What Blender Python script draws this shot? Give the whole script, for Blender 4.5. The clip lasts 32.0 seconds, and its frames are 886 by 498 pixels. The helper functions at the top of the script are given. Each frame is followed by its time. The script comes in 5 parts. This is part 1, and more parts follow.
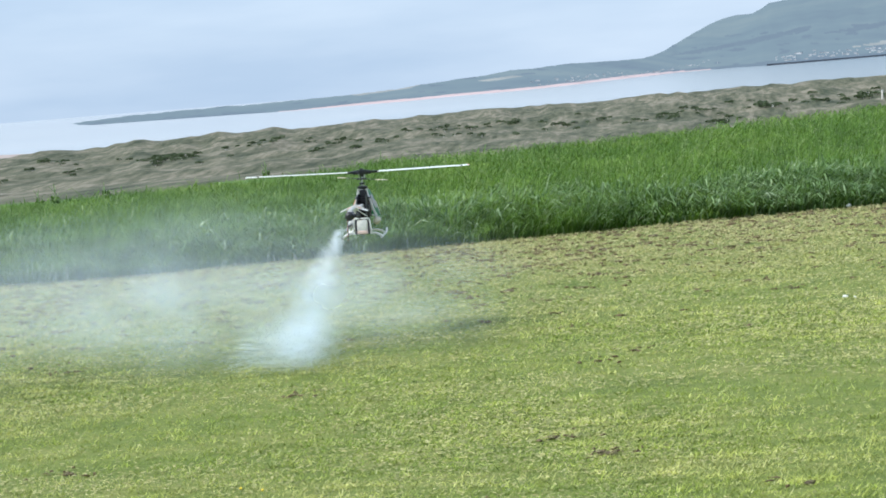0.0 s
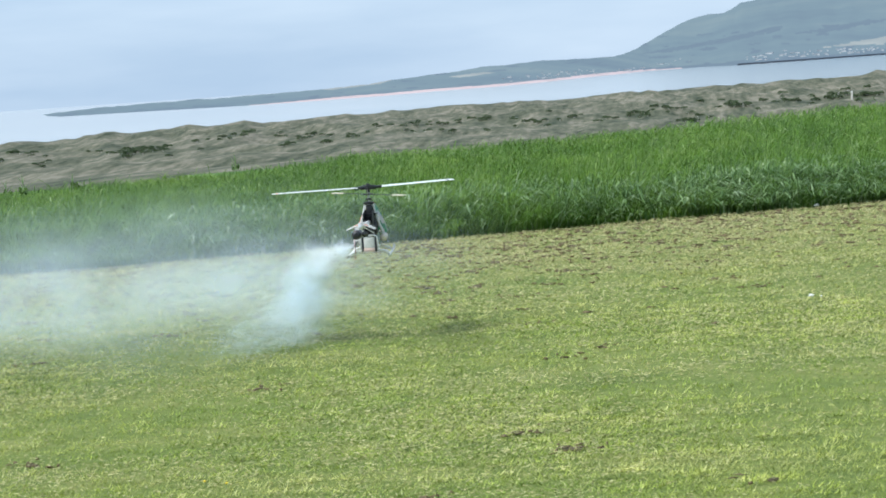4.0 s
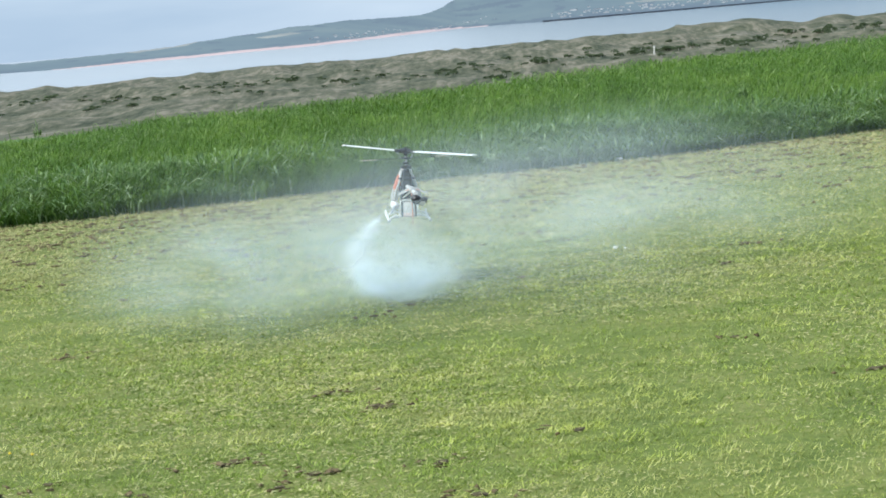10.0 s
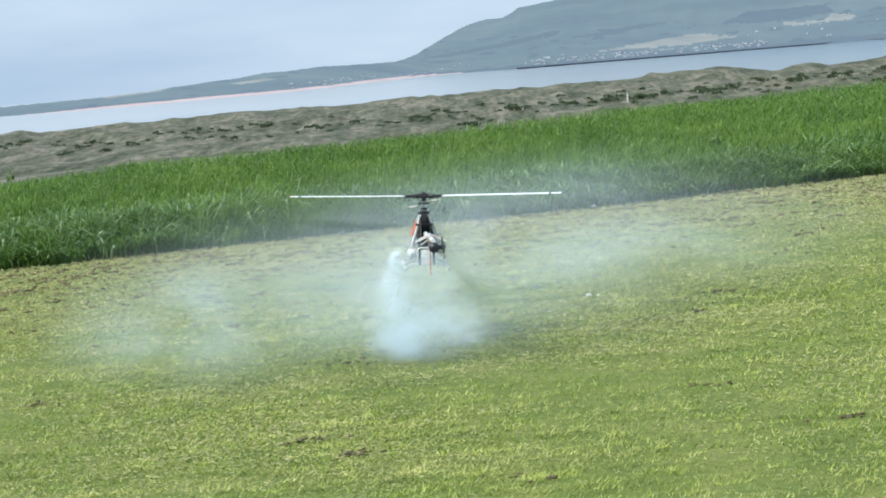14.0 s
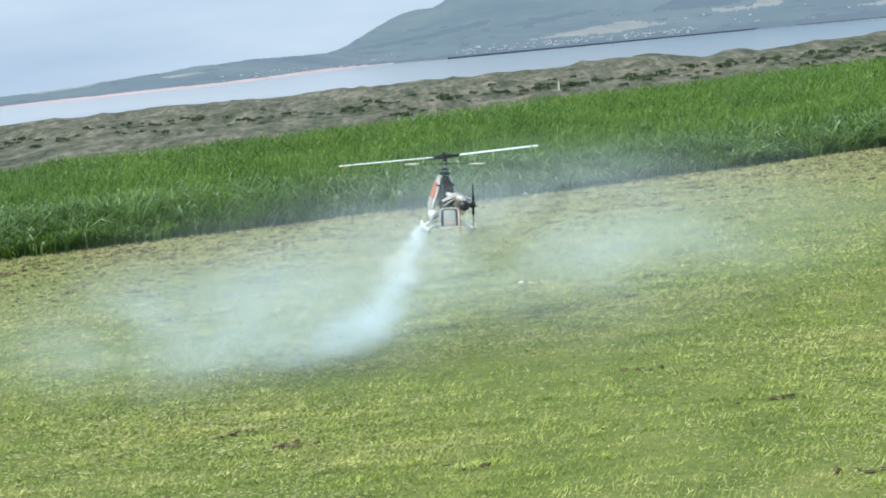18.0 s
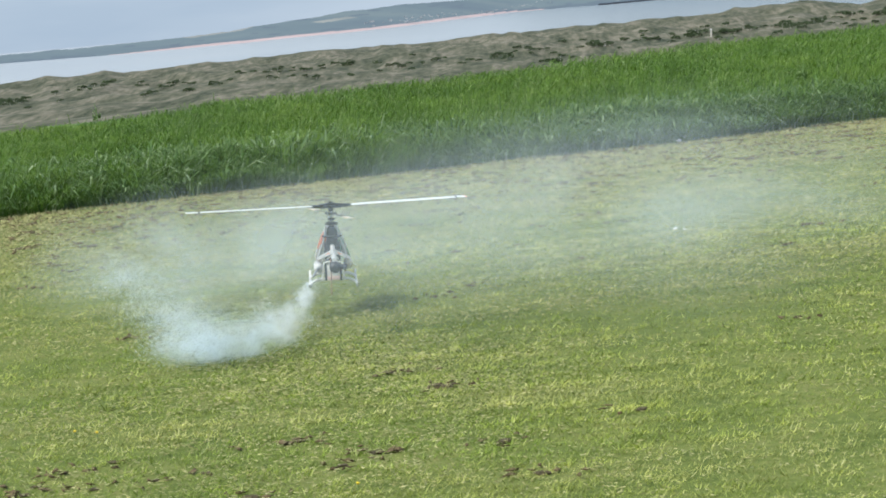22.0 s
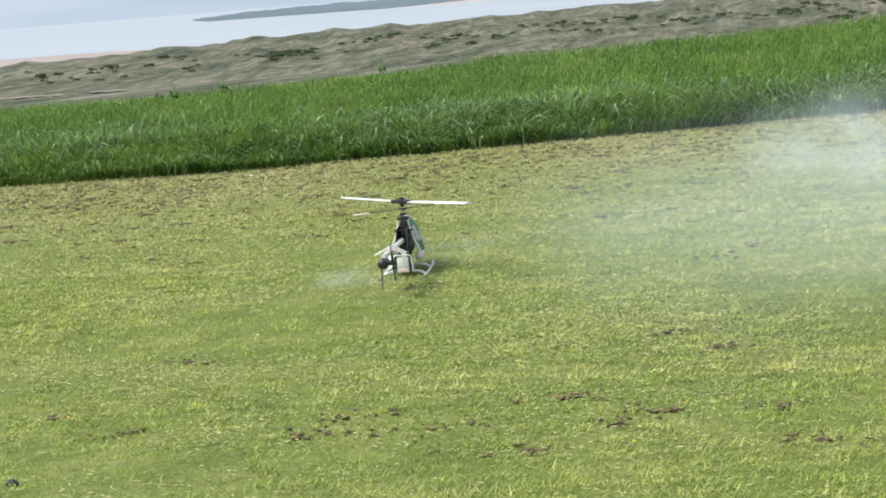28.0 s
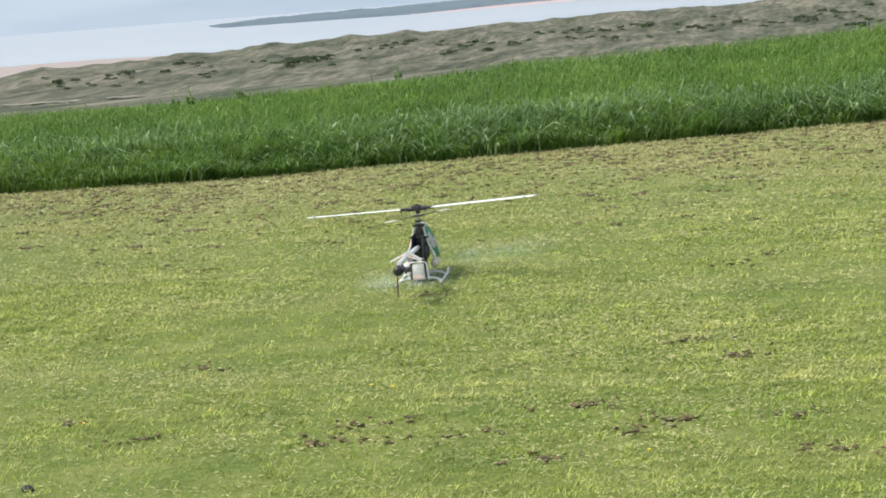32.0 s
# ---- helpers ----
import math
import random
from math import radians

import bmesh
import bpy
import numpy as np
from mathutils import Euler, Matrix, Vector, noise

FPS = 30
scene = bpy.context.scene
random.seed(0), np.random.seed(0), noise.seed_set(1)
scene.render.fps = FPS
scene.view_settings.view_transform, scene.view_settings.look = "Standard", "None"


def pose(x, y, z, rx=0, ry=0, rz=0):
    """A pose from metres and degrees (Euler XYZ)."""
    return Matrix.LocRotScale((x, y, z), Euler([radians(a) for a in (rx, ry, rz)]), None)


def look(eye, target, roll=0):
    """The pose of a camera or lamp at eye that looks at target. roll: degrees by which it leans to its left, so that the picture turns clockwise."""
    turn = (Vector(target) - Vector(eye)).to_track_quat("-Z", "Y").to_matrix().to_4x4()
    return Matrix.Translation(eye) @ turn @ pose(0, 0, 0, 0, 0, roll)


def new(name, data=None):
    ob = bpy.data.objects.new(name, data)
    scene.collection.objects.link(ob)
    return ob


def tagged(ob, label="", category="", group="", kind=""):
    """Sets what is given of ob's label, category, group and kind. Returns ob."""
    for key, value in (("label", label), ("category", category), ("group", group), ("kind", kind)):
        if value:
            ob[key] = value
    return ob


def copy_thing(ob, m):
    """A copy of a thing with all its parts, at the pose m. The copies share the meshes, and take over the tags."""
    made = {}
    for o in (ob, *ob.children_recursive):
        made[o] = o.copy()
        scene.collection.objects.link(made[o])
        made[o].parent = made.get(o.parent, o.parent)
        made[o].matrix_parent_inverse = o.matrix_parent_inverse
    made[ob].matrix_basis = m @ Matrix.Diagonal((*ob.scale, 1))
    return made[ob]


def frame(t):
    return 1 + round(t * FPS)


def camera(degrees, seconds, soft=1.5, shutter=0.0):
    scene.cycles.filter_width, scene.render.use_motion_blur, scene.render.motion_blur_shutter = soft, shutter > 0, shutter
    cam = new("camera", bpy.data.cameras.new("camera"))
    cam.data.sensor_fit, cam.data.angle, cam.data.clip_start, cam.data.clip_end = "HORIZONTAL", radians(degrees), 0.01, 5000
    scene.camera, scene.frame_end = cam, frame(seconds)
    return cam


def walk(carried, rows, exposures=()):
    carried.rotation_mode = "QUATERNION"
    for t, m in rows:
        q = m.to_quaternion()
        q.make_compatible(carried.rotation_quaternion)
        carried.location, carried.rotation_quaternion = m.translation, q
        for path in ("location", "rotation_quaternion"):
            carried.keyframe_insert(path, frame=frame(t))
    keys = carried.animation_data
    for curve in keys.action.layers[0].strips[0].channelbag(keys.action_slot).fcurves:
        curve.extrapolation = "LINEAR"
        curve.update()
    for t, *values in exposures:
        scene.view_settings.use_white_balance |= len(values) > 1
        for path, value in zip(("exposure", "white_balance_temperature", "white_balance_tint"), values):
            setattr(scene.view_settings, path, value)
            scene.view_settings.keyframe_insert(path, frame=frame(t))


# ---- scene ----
# seconds, sideways sway, eye height, heading to the right, tilt up, lean: the camera is held in the hand and pans
CAM = [
    (0.0, -0.021, 1.612, -7.50, -5.38, -4.54),
    (0.5, -0.018, 1.612, -7.65, -5.28, -4.38),
    (1.0, -0.018, 1.612, -7.66, -5.13, -4.31),
    (1.5, -0.020, 1.607, -7.91, -5.08, -4.29),
    (2.0, -0.022, 1.608, -8.11, -5.05, -4.20),
    (2.5, -0.024, 1.606, -8.33, -5.06, -4.10),
    (3.0, -0.027, 1.607, -8.49, -5.12, -4.00),
    (3.5, -0.015, 1.605, -8.27, -5.20, -3.90),
    (4.0, -0.009, 1.607, -6.52, -5.59, -3.85),
    (4.5, -0.004, 1.606, -5.80, -6.10, -4.17),
    (6.5, 0.003, 1.600, -4.09, -6.47, -4.20),
    (7.0, 0.012, 1.598, -3.15, -6.92, -4.30),
    (7.5, 0.017, 1.600, -2.24, -6.90, -4.46),
    (8.0, 0.025, 1.602, -1.65, -6.87, -4.56),
    (8.5, 0.024, 1.598, -1.10, -7.02, -4.61),
    (9.0, 0.021, 1.599, -0.80, -7.15, -4.79),
    (9.5, 0.022, 1.600, -0.63, -7.31, -4.72),
    (10.0, 0.020, 1.602, -0.45, -7.35, -4.68),
    (10.5, 0.016, 1.603, -0.30, -7.16, -4.58),
    (11.0, 0.010, 1.600, -0.19, -6.68, -4.46),
    (11.5, 0.007, 1.600, -0.11, -6.53, -4.34),
    (12.0, 0.007, 1.601, -0.00, -6.40, -4.25),
    (12.5, 0.011, 1.605, 0.05, -6.37, -4.19),
    (13.0, 0.015, 1.602, 0.26, -6.31, -4.23),
    (13.5, 0.019, 1.606, 0.36, -6.12, -4.32),
    (15.5, 0.026, 1.606, 1.51, -5.57, -4.47),
    (16.0, 0.030, 1.604, 1.80, -5.68, -4.50),
    (16.5, 0.031, 1.600, 2.11, -5.83, -4.61),
    (17.0, 0.034, 1.596, 2.36, -6.00, -4.78),
    (17.5, 0.036, 1.597, 2.46, -6.20, -4.98),
    (18.0, 0.040, 1.599, 2.66, -6.40, -5.20),
    (18.5, 0.039, 1.602, 3.17, -6.26, -5.11),
    (19.0, 0.038, 1.601, 4.39, -5.95, -4.83),
    (19.5, 0.030, 1.599, 6.54, -5.80, -4.35),
    (20.0, 0.021, 1.599, 6.28, -6.08, -4.41),
    (20.5, 0.015, 1.598, 3.98, -6.71, -4.70),
    (21.0, 0.017, 1.596, 2.38, -6.93, -4.75),
    (21.5, 0.008, 1.590, 0.65, -7.19, -4.82),
    (22.0, -0.007, 1.585, -2.32, -7.72, -4.94),
    (22.5, -0.006, 1.596, -5.95, -8.25, -5.37),
    (23.0, -0.016, 1.598, -9.10, -8.23, -5.65),
    (23.5, -0.025, 1.596, -10.57, -9.13, -5.32),
    (24.0, -0.030, 1.592, -10.84, -9.51, -5.20),
    (24.5, -0.030, 1.592, -10.96, -9.27, -5.09),
    (25.0, -0.032, 1.591, -11.46, -9.01, -5.27),
    (25.5, -0.028, 1.592, -11.54, -9.58, -5.46),
    (26.0, -0.031, 1.594, -11.76, -9.24, -5.30),
    (26.5, -0.025, 1.593, -11.91, -8.60, -4.84),
    (28.5, -0.024, 1.591, -11.48, -8.44, -4.62),
    (29.0, -0.028, 1.591, -11.47, -8.46, -4.51),
    (29.5, -0.028, 1.592, -11.90, -8.98, -4.51),
    (30.0, -0.024, 1.593, -12.02, -9.01, -4.53),
    (30.5, -0.020, 1.592, -12.10, -8.81, -4.60),
    (31.0, -0.019, 1.593, -12.08, -8.65, -4.64),
    (31.5, -0.018, 1.595, -12.04, -8.44, -4.66),
    (32.0, -0.024, 1.594, -12.06, -8.18, -4.57),
]


def cam_pose(x, z, yaw, tilt, lean):
    a, b = radians(yaw), radians(tilt)
    way = Vector((math.sin(a) * math.cos(b), math.cos(a) * math.cos(b), math.sin(b)))
    return look((x, 0.0, z), Vector((x, 0.0, z)) + way, lean)


cam = camera(28.46, 32.0, soft=1.8)
walk(cam, [(t, cam_pose(x, z, a, b, c)) for t, x, z, a, b, c in CAM], exposures=[(0.0, 0.09, 5950, 8), (4.0, 0.06, 5900, 6), (7.0, 0.0, 6000, 6), (20.0, -0.02, 5950, 6), (22.0, -0.17, 6250, 8), (23.2, -0.12, 6350, 9), (24.5, 0.06, 6400, 9), (29.0, 0.07, 6500, 9), (32.0, 0.04, 6500, 10)])

# ---- light ----
SUN_FROM = Vector((-0.72, -0.38, 0.95)).normalized()
sun = new("sun", bpy.data.lights.new("sun", "SUN"))
sun.data.energy, sun.data.angle, sun.data.color = 4.6, radians(17.0), (1.0, 0.96, 0.88)
sun.matrix_world = look(SUN_FROM * 60, (0, 0, 0))

world = bpy.data.worlds.new("sky")
scene.world = world
world.use_nodes = True
nt = world.node_tree
nt.nodes.clear()
out = nt.nodes.new("ShaderNodeOutputWorld")
bg = nt.nodes.new("ShaderNodeBackground")
sky = nt.nodes.new("ShaderNodeTexSky")
sky.sky_type, sky.sun_disc = "NISHITA", False
sky.sun_elevation, sky.sun_rotation = math.asin(SUN_FROM.z), math.atan2(SUN_FROM.x, SUN_FROM.y)
sky.air_density, sky.dust_density = 1.0, 2.5
geo = nt.nodes.new("ShaderNodeTexCoord")
stretch = nt.nodes.new("ShaderNodeMapping")
stretch.inputs["Scale"].default_value = (3.0, 3.0, 16.0)
clouds = nt.nodes.new("ShaderNodeTexNoise")
clouds.inputs["Scale"].default_value, clouds.inputs["Detail"].default_value = 1.6, 5.0
clouds.inputs["Roughness"].default_value = 0.5
ramp = nt.nodes.new("ShaderNodeValToRGB")
ramp.color_ramp.elements[0].position, ramp.color_ramp.elements[1].position = 0.34, 0.72
ramp.color_ramp.elements[0].color, ramp.color_ramp.elements[1].color = (5.95, 7.3, 9.0, 1), (7.9, 9.0, 10.3, 1)
mix = nt.nodes.new("ShaderNodeMix")
mix.data_type = "RGBA"
mix.inputs["Factor"].default_value = 0.8
nt.links.new(geo.outputs["Generated"], stretch.inputs["Vector"])
nt.links.new(stretch.outputs["Vector"], clouds.inputs["Vector"])
nt.links.new(clouds.outputs["Fac"], ramp.inputs["Fac"])
nt.links.new(sky.outputs["Color"], mix.inputs["A"])
nt.links.new(ramp.outputs["Color"], mix.inputs["B"])
nt.links.new(mix.outputs["Result"], bg.inputs["Color"])
bg.inputs["Strength"].default_value = 0.1
nt.links.new(bg.outputs["Background"], out.inputs["Surface"])


# ---- materials ----
def material(name, rough=0.7, metal=0.0, spec=0.4):
    m = bpy.data.materials.new(name)
    m.use_nodes = True
    b = m.node_tree.nodes["Principled BSDF"]
    b.inputs["Roughness"].default_value = rough
    b.inputs["Metallic"].default_value = metal
    b.inputs["Specular IOR Level"].default_value = spec
    return m, m.node_tree, b


def ramp_node(tree, stops):
    r = tree.nodes.new("ShaderNodeValToRGB")
    e = r.color_ramp.elements
    while len(e) < len(stops):
        e.new(0.5)
    for el, (p, c) in zip(e, stops):
        el.position, el.color = p, (*c, 1)
    return r


def noise_node(tree, scale, detail=4.0, rough=0.55, vec=None, squash=None):
    n = tree.nodes.new("ShaderNodeTexNoise")
    n.inputs["Scale"].default_value, n.inputs["Detail"].default_value, n.inputs["Roughness"].default_value = scale, detail, rough
    c = tree.nodes.new("ShaderNodeTexCoord")
    src = c.outputs["Object"]
    if squash:
        mp = tree.nodes.new("ShaderNodeMapping")
        mp.inputs["Scale"].default_value = squash
        tree.links.new(src, mp.inputs["Vector"])
        src = mp.outputs["Vector"]
    tree.links.new(src, n.inputs["Vector"])
    return n


def mixed(tree, fac, a, b, how="MIX"):
    m = tree.nodes.new("ShaderNodeMix")
    m.data_type, m.blend_type = "RGBA", how
    for key, v in (("Factor", fac), ("A", a), ("B", b)):
        sock = [s for s in m.inputs if s.name == key and s.enabled][0]
        if hasattr(v, "is_output"):
            tree.links.new(v, sock)
        else:
            sock.default_value = v if isinstance(v, float) else (*v, 1)
    return [s for s in m.outputs if s.enabled][0]


def bumped(tree, b, height, strength, dist):
    n = tree.nodes.new("ShaderNodeBump")
    n.inputs["Strength"].default_value, n.inputs["Distance"].default_value = strength, dist
    tree.links.new(height, n.inputs["Height"])
    tree.links.new(n.outputs["Normal"], b.inputs["Normal"])


def speckled(name, stops, scale, rough=0.8, bump=0.3, dist=0.01, squash=None, fine=6.0, metal=0.0, spec=0.3):
    """Colour from two scales of noise, with fine relief."""
    m, tree, b = material(name, rough, metal, spec)
    big = noise_node(tree, scale, 5.0, 0.6, squash=squash)
    small = noise_node(tree, scale * fine, 4.0, 0.65, squash=squash)
    add = tree.nodes.new("ShaderNodeMath")
    add.operation = "MULTIPLY_ADD"
    add.inputs[1].default_value, add.inputs[2].default_value = 0.5, 0.0
    tree.links.new(small.outputs["Fac"], add.inputs[0])
    half = tree.nodes.new("ShaderNodeMath")
    half.operation = "MULTIPLY_ADD"
    half.inputs[1].default_value = 0.5
    tree.links.new(big.outputs["Fac"], half.inputs[0])
    tree.links.new(add.outputs[0], half.inputs[2])
    r = ramp_node(tree, stops)
    tree.links.new(half.outputs[0], r.inputs["Fac"])
    tree.links.new(r.outputs["Color"], b.inputs["Base Color"])
    if bump:
        bumped(tree, b, small.outputs["Fac"], bump, dist)
    return m


def blade_material(name, stops, patch_stops, patch_scale, patch_mix, through_light=0.35, dry=None, streak=None):
    """Grass: each blade has a colour of its own, and broad patches differ."""
    m = bpy.data.materials.new(name)
    m.use_nodes = True
    tree = m.node_tree
    tree.nodes.clear()
    o = tree.nodes.new("ShaderNodeOutputMaterial")
    g = tree.nodes.new("ShaderNodeNewGeometry")
    r = ramp_node(tree, stops)
    tree.links.new(g.outputs["Random Per Island"], r.inputs["Fac"])
    n = noise_node(tree, patch_scale, 5.0, 0.65, squash=streak)
    pr = ramp_node(tree, patch_stops)
    tree.links.new(n.outputs["Fac"], pr.inputs["Fac"])
    c = mixed(tree, patch_mix, r.outputs["Color"], pr.outputs["Color"])
    n2 = noise_node(tree, patch_scale * 8.5, 3.0, 0.6, squash=streak)
    vr = ramp_node(tree, [(0.34, (0.55, 0.60, 0.51)), (0.5, (1.0, 1.0, 1.0)), (0.66, (1.54, 1.46, 1.48))])
    tree.links.new(n2.outputs["Fac"], vr.inputs["Fac"])
    c = mixed(tree, 1.0, c, vr.outputs["Color"], "MULTIPLY")
    if dry:
        # the strip beside the tall grass is worn and strawy
        start, end, straw, amount = dry
        tc = tree.nodes.new("ShaderNodeTexCoord")
        sep = tree.nodes.new("ShaderNodeSeparateXYZ")
        tree.links.new(tc.outputs["Object"], sep.inputs["Vector"])
        mad = tree.nodes.new("ShaderNodeMath")
        mad.operation = "MULTIPLY_ADD"
        mad.inputs[1].default_value = -0.27
        tree.links.new(sep.outputs["X"], mad.inputs[0])
        tree.links.new(sep.outputs["Y"], mad.inputs[2])
        wob = noise_node(tree, 0.45, 4.0, 0.7)
        mad2 = tree.nodes.new("ShaderNodeMath")
        mad2.operation = "MULTIPLY_ADD"
        mad2.inputs[1].default_value = 9.0
        tree.links.new(wob.outputs["Fac"], mad2.inputs[0])
        tree.links.new(mad.outputs[0], mad2.inputs[2])
        mr = tree.nodes.new("ShaderNodeMapRange")
        mr.inputs["From Min"].default_value, mr.inputs["From Max"].default_value = start + 4.5, end + 4.5
        mr.inputs["To Min"].default_value, mr.inputs["To Max"].default_value = 0.0, amount
        tree.links.new(mad2.outputs[0], mr.inputs["Value"])
        c = mixed(tree, mr.outputs["Result"], c, straw)
    d = tree.nodes.new("ShaderNodeBsdfPrincipled")
    d.inputs["Roughness"].default_value, d.inputs["Specular IOR Level"].default_value = 0.55, 0.3
    t = tree.nodes.new("ShaderNodeBsdfTranslucent")
    tree.links.new(c, d.inputs["Base Color"])
    tree.links.new(c, t.inputs["Color"])
    mx = tree.nodes.new("ShaderNodeMixShader")
    mx.inputs["Fac"].default_value = through_light
    tree.links.new(d.outputs[0], mx.inputs[1])
    tree.links.new(t.outputs[0], mx.inputs[2])
    tree.links.new(mx.outputs[0], o.inputs["Surface"])
    return m


def paint(name, colour, rough=0.35, spec=0.5, metal=0.0, wear=0.12):
    """Paint, plastic or metal with slight unevenness."""
    m, tree, b = material(name, rough, metal, spec)
    n = noise_node(tree, 38.0, 5.0, 0.7)
    dark = tuple(v * (1 - wear * 2) for v in colour)
    r = ramp_node(tree, [(0.3, dark), (0.6, colour)])
    tree.links.new(n.outputs["Fac"], r.inputs["Fac"])
    tree.links.new(r.outputs["Color"], b.inputs["Base Color"])
    bumped(tree, b, n.outputs["Fac"], 0.08, 0.002)
    return m


STRAW = (0.50, 0.42, 0.24)
LAWN_SOIL = speckled("lawn_soil", [(0.3, (0.060, 0.095, 0.015)), (0.5, (0.135, 0.172, 0.034)), (0.7, (0.250, 0.245, 0.080))], 2.2, 0.9, 0.8, 0.02, fine=11)
FIELD_SOIL = speckled("field_soil", [(0.3, (0.05, 0.10, 0.016)), (0.7, (0.10, 0.20, 0.03))], 1.0, 0.9, 0.5, 0.03)
DUNE = speckled("dune_turf", [(0.38, (0.024, 0.035, 0.016)), (0.45, (0.066, 0.072, 0.040)), (0.52, (0.112, 0.108, 0.071)), (0.60, (0.200, 0.180, 0.132))], 0.30, 0.95, 0.35, 0.3, squash=(1, 0.2, 1), fine=4.5)
SAND = speckled("track_sand", [(0.3, (0.20, 0.18, 0.14)), (0.7, (0.30, 0.27, 0.22))], 0.8, 0.9, 0.1, 0.02)
BEACH = speckled("beach_sand", [(0.3, (0.30, 0.245, 0.22)), (0.7, (0.40, 0.335, 0.305))], 0.01, 0.8, 0.1, 0.2)
LAWN = blade_material("lawn_blades", [(0.0, (0.115, 0.180, 0.023)), (0.35, (0.295, 0.380, 0.058)), (0.7, (0.490, 0.535, 0.145)), (0.92, (0.660, 0.665, 0.290)), (1.0, (0.790, 0.775, 0.460))],
                      [(0.38, (0.160, 0.260, 0.028)), (0.5, (0.330, 0.390, 0.074)), (0.62, (0.520, 0.510, 0.190))], 0.9, 0.5, 0.3, dry=(10.8, 18.0, STRAW, 0.72), streak=(0.45, 1.5, 1))
# the palest stops paint glints onto a few blades
TALL = blade_material("tall_blades", [(0.0, (0.040, 0.095, 0.014)), (0.5, (0.098, 0.195, 0.028)), (0.84, (0.165, 0.280, 0.05)), (0.94, (0.30, 0.40, 0.14)), (1.0, (0.52, 0.60, 0.36))],
                      [(0.35, (0.055, 0.12, 0.014)), (0.5, (0.12, 0.215, 0.028)), (0.65, (0.20, 0.30, 0.042))], 0.5, 0.5, 0.4)
# wide front leaves; their pale stops paint highlights on them
BROAD = blade_material("broad_blades", [(0.0, (0.070, 0.145, 0.040)), (0.55, (0.150, 0.250, 0.085)), (0.85, (0.290, 0.390, 0.190)), (1.0, (0.480, 0.580, 0.370))], [(0.35, (0.08, 0.15, 0.045)), (0.65, (0.19, 0.28, 0.10))], 0.9, 0.35, 0.35)
LEAF_DARK = blade_material("shrub_leaves", [(0.0, (0.055, 0.085, 0.04)), (1.0, (0.125, 0.16, 0.075))], [(0.4, (0.06, 0.095, 0.04)), (0.7, (0.11, 0.145, 0.07))], 0.5, 0.3, 0.2)
# lighter than plain leaf green, with the leaves' glints put into the colour
LEAF_PALE = blade_material("dock_leaves", [(0.0, (0.20, 0.32, 0.10)), (1.0, (0.42, 0.52, 0.28))], [(0.4, (0.22, 0.33, 0.12)), (0.7, (0.36, 0.46, 0.24))], 3.0, 0.3, 0.3)
SOIL = speckled("bare_soil", [(0.3, (0.095, 0.080, 0.045)), (0.7, (0.215, 0.175, 0.105))], 12.0, 0.95, 0.8, 0.02)
TURF = speckled("dead_turf", [(0.3, (0.13, 0.095, 0.05)), (0.7, (0.25, 0.19, 0.105))], 12.0, 0.95, 0.8, 0.02)
WHITE = paint("white_paint", (0.80, 0.79, 0.76), 0.35)
BLADE_WHITE = paint("blade_white", (0.86, 0.88, 0.84), 0.3)
ORANGE = paint("orange_paint", (0.88, 0.36, 0.20), 0.4)
GREEN = paint("green_paint", (0.09, 0.42, 0.19), 0.4)
CREAM = paint("cream_plastic", (0.66, 0.58, 0.44), 0.45)
BLACK = paint("black_plastic", (0.02, 0.02, 0.023), 0.45)
DARK = paint("dark_frame", (0.035, 0.036, 0.045), 0.5)
STEEL = paint("steel", (0.55, 0.56, 0.58), 0.3, metal=0.9)
TANK = paint("tank_plastic", (0.80, 0.77, 0.74), 0.4)
FUEL = paint("pink_fuel", (0.82, 0.60, 0.54), 0.35)
STRAW_BITS = blade_material("straw_clippings", [(0.0, (0.200, 0.185, 0.070)), (0.5, (0.350, 0.345, 0.140)), (1.0, (0.520, 0.500, 0.270))], [(0.4, (0.310, 0.295, 0.115)), (0.6, (0.450, 0.430, 0.200))], 2.0, 0.3, 0.2)
PETAL = paint("yellow_petals", (0.85, 0.62, 0.03), 0.6)
PALE = paint("pale_litter", (0.78, 0.78, 0.74), 0.6)
POST = paint("post_wood", (0.74, 0.70, 0.63), 0.8)


def smoke_material(name, colour):
    m = bpy.data.materials.new(name)
    m.use_nodes = True
    tree = m.node_tree
    tree.nodes.clear()
    o = tree.nodes.new("ShaderNodeOutputMaterial")
    d = tree.nodes.new("ShaderNodeBsdfDiffuse")
    t = tree.nodes.new("ShaderNodeBsdfTranslucent")
    d.inputs["Color"].default_value = t.inputs["Color"].default_value = (*colour, 1)
    mx = tree.nodes.new("ShaderNodeMixShader")
    mx.inputs["Fac"].default_value = 0.3
    tree.links.new(d.outputs[0], mx.inputs[1])
    tree.links.new(t.outputs[0], mx.inputs[2])
    tree.links.new(mx.outputs[0], o.inputs["Surface"])
    return m


